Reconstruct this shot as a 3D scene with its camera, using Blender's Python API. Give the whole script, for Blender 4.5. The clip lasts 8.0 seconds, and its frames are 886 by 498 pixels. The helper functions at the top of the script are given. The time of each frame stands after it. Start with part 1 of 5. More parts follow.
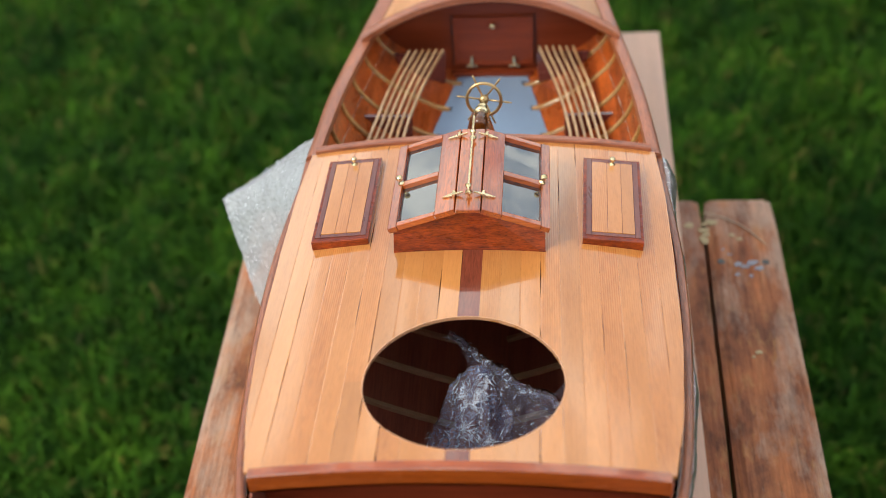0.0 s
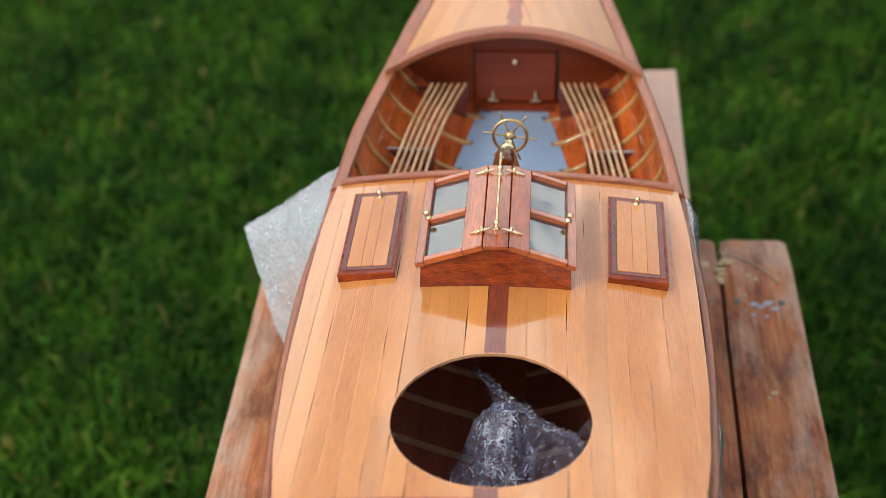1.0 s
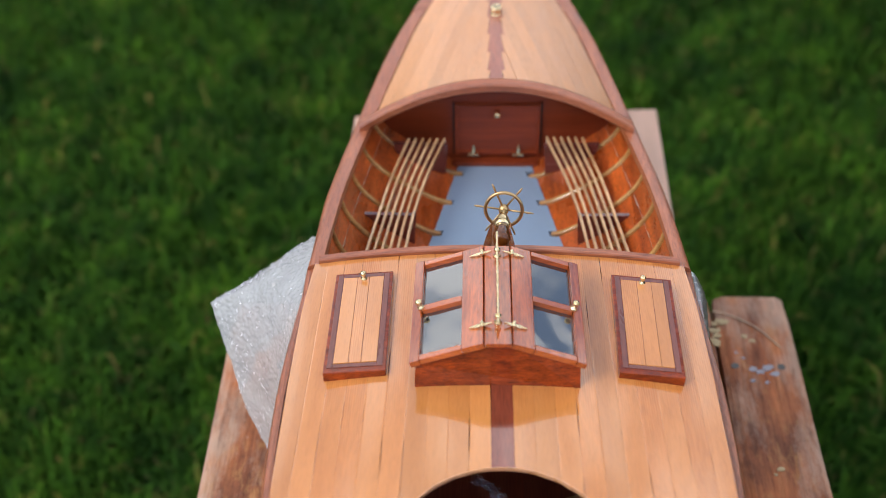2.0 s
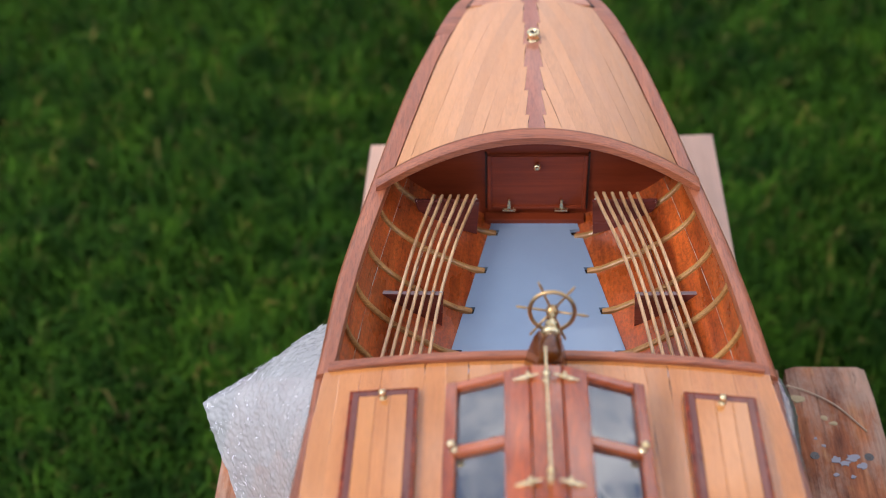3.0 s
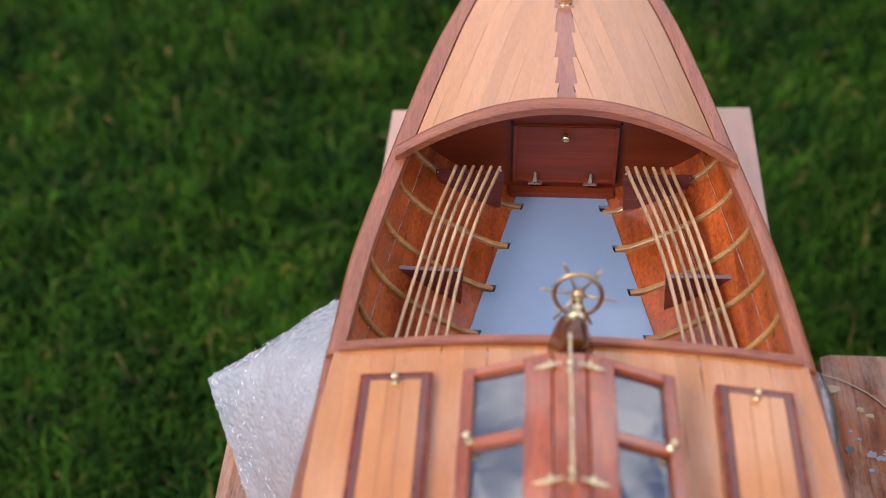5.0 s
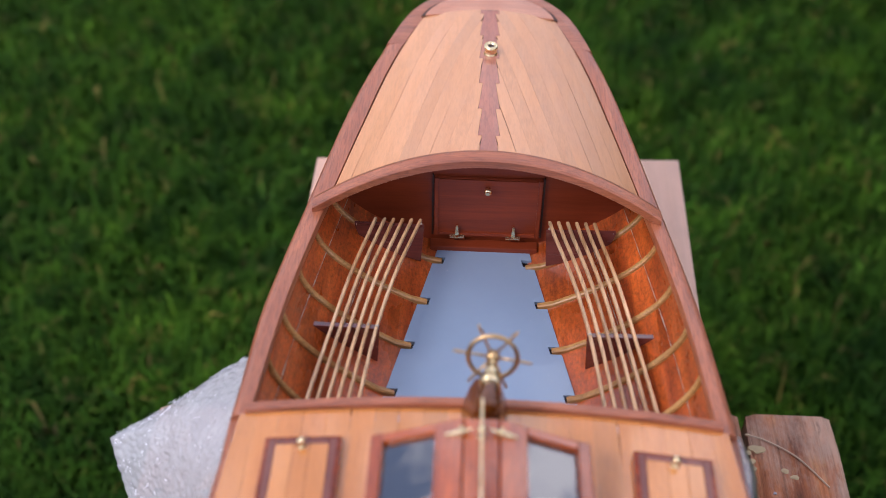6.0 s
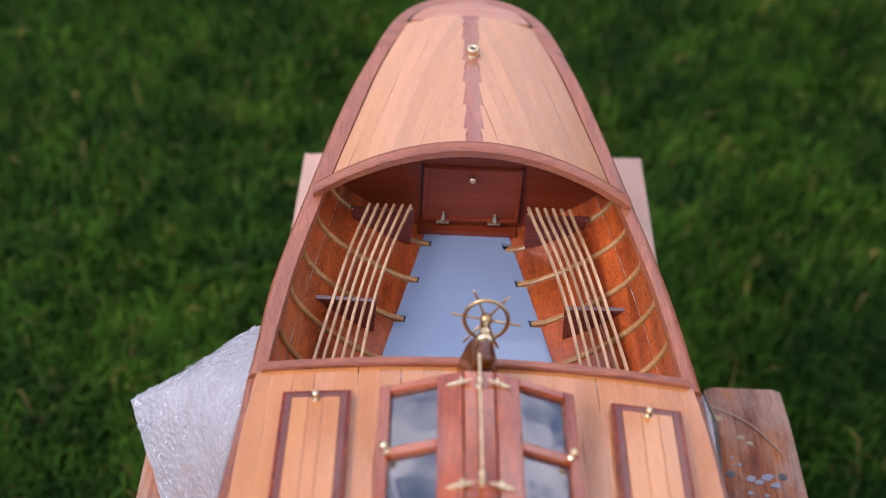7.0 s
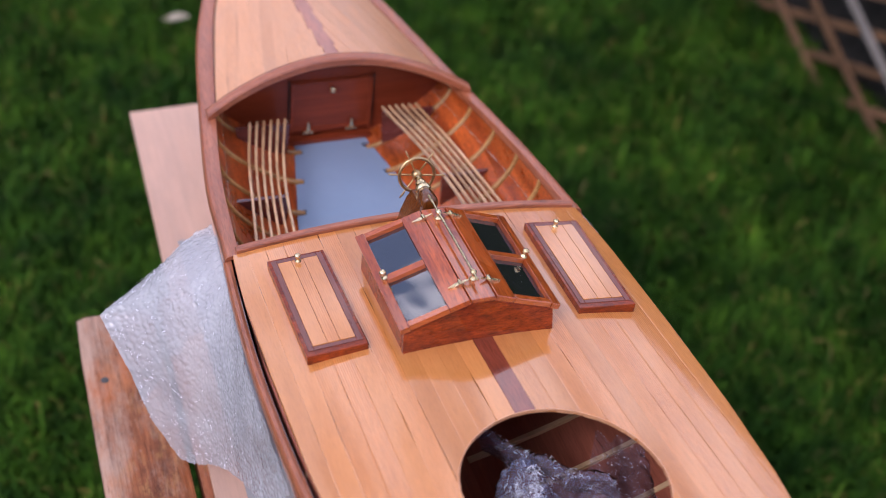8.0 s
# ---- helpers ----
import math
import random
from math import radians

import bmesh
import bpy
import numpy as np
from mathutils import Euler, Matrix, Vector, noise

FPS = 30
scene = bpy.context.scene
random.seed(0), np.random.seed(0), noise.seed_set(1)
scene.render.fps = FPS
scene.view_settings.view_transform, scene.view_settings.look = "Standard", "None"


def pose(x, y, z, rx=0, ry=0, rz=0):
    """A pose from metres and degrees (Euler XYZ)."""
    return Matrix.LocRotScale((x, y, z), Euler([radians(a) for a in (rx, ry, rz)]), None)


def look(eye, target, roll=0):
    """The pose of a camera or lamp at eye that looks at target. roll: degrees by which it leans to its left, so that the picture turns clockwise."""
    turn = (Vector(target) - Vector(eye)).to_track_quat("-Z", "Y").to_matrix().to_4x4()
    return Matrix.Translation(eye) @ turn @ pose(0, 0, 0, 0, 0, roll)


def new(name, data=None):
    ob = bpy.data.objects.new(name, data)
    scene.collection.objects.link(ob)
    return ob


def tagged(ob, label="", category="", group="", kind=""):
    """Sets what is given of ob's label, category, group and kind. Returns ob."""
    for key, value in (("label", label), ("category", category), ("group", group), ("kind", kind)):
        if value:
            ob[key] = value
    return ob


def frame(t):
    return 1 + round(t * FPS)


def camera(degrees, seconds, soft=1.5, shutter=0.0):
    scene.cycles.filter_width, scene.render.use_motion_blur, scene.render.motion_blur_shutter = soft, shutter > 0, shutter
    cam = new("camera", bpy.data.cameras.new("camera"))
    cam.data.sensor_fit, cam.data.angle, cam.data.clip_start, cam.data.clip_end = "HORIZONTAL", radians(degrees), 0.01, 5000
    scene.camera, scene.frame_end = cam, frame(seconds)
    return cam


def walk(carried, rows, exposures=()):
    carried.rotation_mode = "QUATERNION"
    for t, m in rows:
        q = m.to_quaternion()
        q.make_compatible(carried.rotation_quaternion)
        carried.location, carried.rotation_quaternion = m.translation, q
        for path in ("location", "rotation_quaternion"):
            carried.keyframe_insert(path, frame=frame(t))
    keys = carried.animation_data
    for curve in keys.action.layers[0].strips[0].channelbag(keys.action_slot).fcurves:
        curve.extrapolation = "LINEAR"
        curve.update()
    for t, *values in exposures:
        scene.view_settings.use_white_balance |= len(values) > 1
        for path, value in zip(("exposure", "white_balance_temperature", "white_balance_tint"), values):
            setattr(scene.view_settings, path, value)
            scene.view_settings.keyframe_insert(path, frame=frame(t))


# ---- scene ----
# ---- camera: hand-held, drifting over the stern half of the boat and round its side ----
cam = camera(37.77, 8.0, 0.5)
cam.data.dof.use_dof, cam.data.dof.focus_distance, cam.data.dof.aperture_fstop = True, 0.92, 4.7
PATH = [
    (0, (0.0496, -0.6744, 1.3060), (-0.1063, 0.8101, -0.0252), -4.18),
    (0.3, (0.0580, -0.6920, 1.3270), (-0.1140, 0.8130, 0.0220), -4.00),
    (0.5, (0.0497, -0.6995, 1.3212), (-0.1008, 0.8132, 0.0215), -3.00),
    (0.7, (0.0440, -0.6980, 1.3230), (-0.0980, 0.7980, 0.0030), -2.50),
    (1, (0.0266, -0.6743, 1.3150), (-0.1194, 0.8366, 0.0127), -2.40),
    (1.2, (0.0090, -0.6580, 1.3250), (-0.1170, 0.8560, 0.0250), -0.90),
    (1.5, (-0.0139, -0.6457, 1.3212), (-0.1250, 0.8875, 0.0418), -1.22),
    (1.8, (-0.0160, -0.6130, 1.3190), (-0.0850, 0.9140, 0.0290), -1.80),
    (2, (-0.0167, -0.5714, 1.3135), (-0.0682, 0.9362, 0.0003), -0.94),
    (2.2, (-0.0146, -0.5230, 1.3092), (-0.0895, 0.9846, -0.0028), -0.75),
    (3.3, (-0.0358, -0.3512, 1.2641), (-0.1299, 1.0664, -0.1436), -3.03),
    (3.5, (-0.0267, -0.3386, 1.2584), (-0.1479, 1.0629, -0.1632), -3.55),
    (3.8, (-0.0240, -0.3340, 1.2570), (-0.1320, 1.0780, -0.1550), -1.70),
    (4, (-0.0243, -0.3362, 1.2592), (-0.1696, 1.0860, -0.1394), -3.16),
    (4.3, (-0.0280, -0.3440, 1.2560), (-0.1580, 1.0910, -0.1320), -2.40),
    (4.5, (-0.0288, -0.3433, 1.2555), (-0.1539, 1.0738, -0.1503), -1.96),
    (4.7, (-0.0320, -0.3472, 1.2538), (-0.1505, 1.0637, -0.1588), -1.82),
    (5.8, (-0.0244, -0.3146, 1.2389), (-0.0902, 1.1200, -0.1529), 0.31),
    (6, (-0.0166, -0.3155, 1.2391), (-0.0439, 1.1432, -0.1289), 1.48),
    (6.2, (-0.0170, -0.3230, 1.2450), (-0.0500, 1.1360, -0.1220), 1.70),
    (6.5, (-0.0126, -0.3423, 1.2602), (-0.0677, 1.1372, -0.0844), 1.42),
    (6.8, (-0.0270, -0.3760, 1.2740), (-0.0640, 1.1130, -0.0600), 2.60),
    (7, (-0.0451, -0.3953, 1.2777), (0.0060, 1.0818, -0.0697), 3.78),
    (7.3, (-0.1030, -0.4310, 1.2880), (0.2040, 1.0200, -0.0540), 7.60),
    (7.5, (-0.1600, -0.4606, 1.2906), (0.2724, 0.9513, -0.0584), 6.66),
    (7.6, (-0.1890, -0.4820, 1.2980), (0.2650, 0.9150, -0.0590), 6.40),
    (7.8, (-0.2300, -0.5150, 1.3060), (0.2900, 0.8790, -0.0310), 6.40),
    (7.9, (-0.2470, -0.5310, 1.3030), (0.3130, 0.8690, -0.0110), 7.10),
    (8, (-0.2773, -0.5553, 1.3056), (0.3270, 0.8365, 0.0025), 7.48),
]
walk(cam, [(t, look(eye, target, roll)) for t, eye, target, roll in PATH],
     exposures=[(0.0, 0.09, 6660, 2), (2.0, 0.0, 6390, 9), (3.5, -0.04, 6220, 16), (6.5, -0.05, 6120, 23), (7.5, -0.07, 5980, 27), (8.0, -0.11, 5950, 27)])

# ---- world: broken cloud, soft sun ----
world = bpy.data.worlds.new("sky")
scene.world = world
world.use_nodes = True
wt = world.node_tree
wt.nodes.clear()


def link(tree, a, b):
    tree.links.new(a, b)


w_out = wt.nodes.new("ShaderNodeOutputWorld")
w_bg = wt.nodes.new("ShaderNodeBackground")
w_sky = wt.nodes.new("ShaderNodeTexSky")
w_sky.sky_type, w_sky.sun_disc = "NISHITA", False
w_sky.sun_elevation, w_sky.sun_rotation = radians(46), radians(234)
w_co = wt.nodes.new("ShaderNodeTexCoord")
w_noise = wt.nodes.new("ShaderNodeTexNoise")
w_noise.inputs["Scale"].default_value, w_noise.inputs["Detail"].default_value = 8.5, 7.0
w_noise.inputs["Roughness"].default_value = 0.55
w_ramp = wt.nodes.new("ShaderNodeValToRGB")
w_ramp.color_ramp.elements[0].position, w_ramp.color_ramp.elements[1].position = 0.46, 0.59
w_mix = wt.nodes.new("ShaderNodeMix")
w_mix.data_type = "RGBA"
w_mix.inputs[7].default_value = (16.5, 16.5, 16.8, 1)
w_map = wt.nodes.new("ShaderNodeMapping")
w_map.inputs["Location"].default_value = (3.7, 0.9, 2.2)
link(wt, w_co.outputs["Generated"], w_map.inputs["Vector"])
link(wt, w_map.outputs["Vector"], w_noise.inputs["Vector"])
link(wt, w_noise.outputs["Fac"], w_ramp.inputs["Fac"])
link(wt, w_ramp.outputs["Color"], w_mix.inputs["Factor"])
w_haze = wt.nodes.new("ShaderNodeMix")
w_haze.data_type, w_haze.blend_type = "RGBA", "ADD"
w_haze.inputs["Factor"].default_value, w_haze.inputs[7].default_value = 1.0, (1.9, 2.25, 3.1, 1)
link(wt, w_sky.outputs["Color"], w_haze.inputs[6])
link(wt, w_haze.outputs[2], w_mix.inputs[6])
link(wt, w_mix.outputs[2], w_bg.inputs["Color"])
w_bg.inputs["Strength"].default_value = 0.115
link(wt, w_bg.outputs["Background"], w_out.inputs["Surface"])

sun = new("sun", bpy.data.lights.new("sun", "SUN"))
sun.data.energy, sun.data.angle, sun.data.color = 1.8, radians(20), (1.0, 0.95, 0.88)
sun.matrix_world = look((-2.2, -1.6, 2.8), (0, 0, 0))


# ---- materials ----
def shader(name, base, rough=0.5, metal=0.0, coat=0.0, spec=0.5):
    m = bpy.data.materials.new(name)
    m.use_nodes = True
    b = m.node_tree.nodes["Principled BSDF"]
    b.inputs["Base Color"].default_value = (*base, 1)
    b.inputs["Roughness"].default_value, b.inputs["Metallic"].default_value = rough, metal
    b.inputs["Coat Weight"].default_value, b.inputs["Coat Roughness"].default_value = coat, 0.05
    b.inputs["Specular IOR Level"].default_value, b.inputs["Coat IOR"].default_value = spec, 1.6
    return m, m.node_tree, b


def coords(t, scale, kind="Object"):
    c = t.nodes.new("ShaderNodeTexCoord")
    mp = t.nodes.new("ShaderNodeMapping")
    mp.inputs["Scale"].default_value = scale
    link(t, c.outputs[kind], mp.inputs["Vector"])
    return mp


def noise_tex(t, scale, amount=1.0, detail=4.0, rough=0.6, kind="Object"):
    n = t.nodes.new("ShaderNodeTexNoise")
    n.inputs["Scale"].default_value, n.inputs["Detail"].default_value = amount, detail
    n.inputs["Roughness"].default_value = rough
    link(t, coords(t, scale, kind).outputs["Vector"], n.inputs["Vector"])
    return n


def ramp(t, source, stops):
    r = t.nodes.new("ShaderNodeValToRGB")
    e = r.color_ramp.elements
    while len(e) < len(stops):
        e.new(0.5)
    for k, (p, c) in zip(e, stops):
        k.position, k.color = p, (*c, 1) if len(c) == 3 else c
    link(t, source, r.inputs["Fac"])
    return r


def mixed(t, a, b, fac, mode="MIX"):
    x = t.nodes.new("ShaderNodeMix")
    x.data_type, x.blend_type = "RGBA", mode
    for sock, v in ((x.inputs["Factor"], fac), (x.inputs[6], a), (x.inputs[7], b)):
        if hasattr(v, "is_linked"):
            link(t, v, sock)
        else:
            sock.default_value = v if isinstance(v, float) else (*v, 1)
    return x.outputs[2]


def bump(t, b, height, strength, distance=0.001):
    n = t.nodes.new("ShaderNodeBump")
    n.inputs["Strength"].default_value, n.inputs["Distance"].default_value = strength, distance
    link(t, height, n.inputs["Height"])
    link(t, n.outputs["Normal"], b.inputs["Normal"])
    return n


def grey(v):
    return (v, v, v)


def wood(name, light, dark, axis="y", rough=0.25, coat=0.6, vary=0.25, streak=1.0, relief=0.15, mottle=0.1, rings=False, coat_ior=1.6, short=False):
    """Varnished timber: long grain, fine pores and a tone of its own for each piece."""
    m, t, b = shader(name, light, rough, 0.0, coat)
    b.inputs["Coat IOR"].default_value = coat_ior
    long, fine, pore, blotch = (90, 5, 90), (620, 7, 620), (900, 60, 900), (40, 12, 40)
    if axis == "x":
        long, fine, pore, blotch = (5, 90, 90), (7, 620, 620), (60, 900, 900), (12, 40, 40)
    if axis == "z":
        long, fine, pore, blotch = (90, 90, 5), (620, 620, 7), (900, 900, 60), (40, 40, 12)
    if short:
        long, fine, pore = (60, 160, 160), (190, 1300, 1300), (330, 1500, 1500)
    info = t.nodes.new("ShaderNodeObjectInfo")
    c, shift = t.nodes.new("ShaderNodeTexCoord"), t.nodes.new("ShaderNodeVectorMath")
    link(t, c.outputs["Object"], shift.inputs[0])
    link(t, info.outputs["Random"], shift.inputs[1])

    def grain(scale, detail):
        mp, n = t.nodes.new("ShaderNodeMapping"), t.nodes.new("ShaderNodeTexNoise")
        mp.inputs["Scale"].default_value = scale
        n.inputs["Scale"].default_value, n.inputs["Detail"].default_value, n.inputs["Roughness"].default_value = 1.0, detail, 0.6
        link(t, shift.outputs["Vector"], mp.inputs["Vector"])
        link(t, mp.outputs["Vector"], n.inputs["Vector"])
        return n

    a, f, p, stain = grain(long, 3.0), grain(fine, 3.0), grain(pore, 2.0), grain(blotch, 4.0)
    hash_a, hash_b = t.nodes.new("ShaderNodeMath"), t.nodes.new("ShaderNodeMath")
    hash_a.operation, hash_b.operation = "MULTIPLY", "FRACT"
    hash_a.inputs[1].default_value = 7.31
    link(t, info.outputs["Random"], hash_a.inputs[0])
    link(t, hash_a.outputs[0], hash_b.inputs[0])
    figured = ramp(t, hash_b.outputs[0], [(0.3, grey(0.25 * streak)), (0.9, grey(min(1.0, 0.85 * streak)))]).outputs["Color"]
    col = ramp(t, a.outputs["Fac"], [(0.30, dark), (0.68, light)]).outputs["Color"]
    col = mixed(t, col, ramp(t, f.outputs["Fac"], [(0.35, grey(0.62)), (0.6, grey(1.0))]).outputs["Color"], figured, "MULTIPLY")
    col = mixed(t, col, ramp(t, p.outputs["Fac"], [(0.36, grey(0.55)), (0.5, grey(1.0))]).outputs["Color"], 0.35 * streak, "MULTIPLY")
    col = mixed(t, col, ramp(t, stain.outputs["Fac"], [(0.35, grey(1 - mottle)), (0.65, grey(1.05))]).outputs["Color"], 1.0, "MULTIPLY")
    if rings:
        w, mp = t.nodes.new("ShaderNodeTexWave"), t.nodes.new("ShaderNodeMapping")
        mp.inputs["Scale"].default_value = (1.0, 0.02, 0.3)
        w.inputs["Scale"].default_value, w.inputs["Distortion"].default_value, w.inputs["Detail"].default_value, w.inputs["Detail Scale"].default_value = 215.0, 3.0, 2.0, 0.35
        link(t, shift.outputs["Vector"], mp.inputs["Vector"])
        link(t, mp.outputs["Vector"], w.inputs["Vector"])
        lines = ramp(t, w.outputs["Fac"], [(0.45, (1, 1, 1)), (0.95, (0.86, 0.61, 0.39))]).outputs["Color"]
        col = mixed(t, col, lines, ramp(t, hash_b.outputs[0], [(0.45, grey(0.05)), (0.95, grey(0.68))]).outputs["Color"], "MULTIPLY")
    tone = ramp(t, info.outputs["Random"], [(0.0, grey(1 - vary)), (0.5, (1 - vary * 0.3, 1 - vary * 0.45, 1 - vary * 0.7)), (1.0, grey(1.0))])
    col = mixed(t, col, tone.outputs["Color"], 1.0, "MULTIPLY")
    link(t, col, b.inputs["Base Color"])
    link(t, ramp(t, stain.outputs["Fac"], [(0.3, grey(rough * 0.7)), (0.7, grey(rough * 1.35))]).outputs["Color"], b.inputs["Roughness"])
    bump(t, b, f.outputs["Fac"], relief, 0.0006)
    return m


PINE = wood("varnished_pine", (0.700, 0.284, 0.080), (0.640, 0.246, 0.064), rough=0.15, coat=1.0, vary=0.18, streak=0.4, relief=0.006, mottle=0.03, rings=True, coat_ior=1.60)
PINE_SATIN = wood("satin_pine", (0.735, 0.362, 0.176), (0.685, 0.322, 0.150), rough=0.40, coat=0.35, vary=0.16, streak=0.35, relief=0.012, mottle=0.03)
PINE_SATIN.node_tree.nodes["Principled BSDF"].inputs["Coat Roughness"].default_value = 0.3
SAPELE = wood("orange_sapele", (0.43, 0.062, 0.006), (0.18, 0.022, 0.002), "x", 0.3, 0.6, vary=0.1, streak=2.2, relief=0.05, mottle=0.22, short=True)
RAIL = wood("satin_mahogany_rail", (0.51, 0.168, 0.074), (0.33, 0.090, 0.036), rough=0.42, coat=0.5, vary=0.12, streak=1.9, relief=0.25, mottle=0.12)
RAIL_X = wood("satin_mahogany_rail_across", (0.51, 0.168, 0.074), (0.33, 0.090, 0.036), "x", 0.42, 0.5, vary=0.12, streak=1.9, relief=0.25, mottle=0.12)
for satin in (RAIL, RAIL_X):
    satin.node_tree.nodes["Principled BSDF"].inputs["Coat Roughness"].default_value = 0.28
MAHOGANY = wood("varnished_mahogany", (0.56, 0.112, 0.014), (0.33, 0.056, 0.008), rough=0.25, coat=1.0, streak=2.0, coat_ior=1.88)
MAHOGANY_X = wood("varnished_mahogany_across", (0.58, 0.122, 0.016), (0.42, 0.078, 0.010), "x", 0.25, 1.0, streak=1.5, coat_ior=1.98)
def flecked_planking():
    """Glossy red-brown inner planks: short dark pores over blotchy orange, under an uneven coat of varnish."""
    m = wood("inner_planking", (0.66, 0.140, 0.022), (0.36, 0.062, 0.011), rough=0.3, coat=0.6, vary=0.15, streak=0.7, mottle=0.4)
    t = m.node_tree
    b = t.nodes["Principled BSDF"]
    col = b.inputs["Base Color"].links[0].from_socket
    fleck, peel = noise_tex(t, (480, 300, 480), 1.0, 3.0, 0.7), noise_tex(t, (260, 260, 260), 1.0, 2.0)
    col = mixed(t, col, ramp(t, fleck.outputs["Fac"], [(0.36, (0.42, 0.34, 0.30)), (0.48, (1.0, 1.0, 1.0)), (0.66, (1.7, 1.35, 1.0))]).outputs["Color"], 0.5, "MULTIPLY")
    link(t, col, b.inputs["Base Color"])
    n = t.nodes.new("ShaderNodeBump")
    n.inputs["Strength"].default_value, n.inputs["Distance"].default_value = 0.5, 0.0012
    link(t, peel.outputs["Fac"], n.inputs["Height"])
    link(t, n.outputs["Normal"], b.inputs["Coat Normal"])
    return m


PLANKING = flecked_planking()
PANEL = wood("dark_mahogany_panel", (0.30, 0.052, 0.016), (0.21, 0.034, 0.010), "x", 0.4, 0.2, vary=0.2, streak=0.6)
PANEL.node_tree.nodes["Principled BSDF"].inputs["Specular IOR Level"].default_value = 0.25
BRACKET = wood("plum_varnished_bracket", (0.17, 0.045, 0.038), (0.10, 0.026, 0.022), "x", 0.22, 0.8, vary=0.1, streak=0.8, coat_ior=1.75)
HOLD = wood("dark_hold_lining", (0.50, 0.155, 0.092), (0.36, 0.104, 0.062), rough=0.5, coat=0.0)
KING = wood("king_plank_mahogany", (0.28, 0.062, 0.028), (0.20, 0.040, 0.018), rough=0.2, coat=1.0, vary=0.1, coat_ior=1.66)
KING_SATIN = wood("satin_king_plank", (0.54, 0.205, 0.125), (0.43, 0.150, 0.090), rough=0.4, coat=0.35, vary=0.1)
MARGIN = wood("pale_end_piece", (0.62, 0.27, 0.155), (0.52, 0.21, 0.115), "x", 0.4, 0.35)
ASH = wood("pale_ash", (0.90, 0.60, 0.335), (0.56, 0.295, 0.125), rough=0.35, coat=0.5, vary=0.2, streak=2.2)
ASH_RIB = wood("bent_ash_rib", (0.66, 0.365, 0.125), (0.43, 0.205, 0.060), "x", 0.4, 0.3, vary=0.2, streak=1.6)
HOLD_RIB = wood("bare_ash_rib", (0.74, 0.51, 0.30), (0.62, 0.41, 0.22), "x", 0.6, 0.0, vary=0.1, streak=0.4)
INLAY = wood("dark_inlay", (0.24, 0.070, 0.045), (0.17, 0.045, 0.028), rough=0.35, coat=0.4, vary=0.1)
POST = wood("turned_walnut", (0.20, 0.060, 0.010), (0.10, 0.027, 0.005), "z", 0.25, 0.3)
PLY = wood("pink_plywood", (0.71, 0.455, 0.335), (0.66, 0.41, 0.295), rough=0.65, coat=0.0, vary=0.0, streak=0.2, relief=0.03)
TRELLIS_WOOD = wood("trellis_wood", (0.25, 0.135, 0.062), (0.12, 0.068, 0.036), "z", 0.8, 0.0, vary=0.55)
for varnish in (SAPELE, MAHOGANY, MAHOGANY_X):
    varnish.node_tree.nodes["Principled BSDF"].inputs["Specular IOR Level"].default_value = 0.12
GREY_LATH = wood("pale_grey_wood", (0.34, 0.31, 0.28), (0.24, 0.22, 0.20), "z", 0.8, 0.0)
# Near-black colour put in for the shade of gaps, bore and well.
SHADE = shader("dark_shade", (0.035, 0.012, 0.006), 0.5)[0]
# Board colour holds the deep shade behind the trellis.
SHADE_BOARD = wood("shade_dark_board", (0.024, 0.021, 0.016), (0.012, 0.011, 0.009), "z", 0.85, 0.0)
CAULK = shader("dark_seam", (0.05, 0.02, 0.01), 0.6)[0]


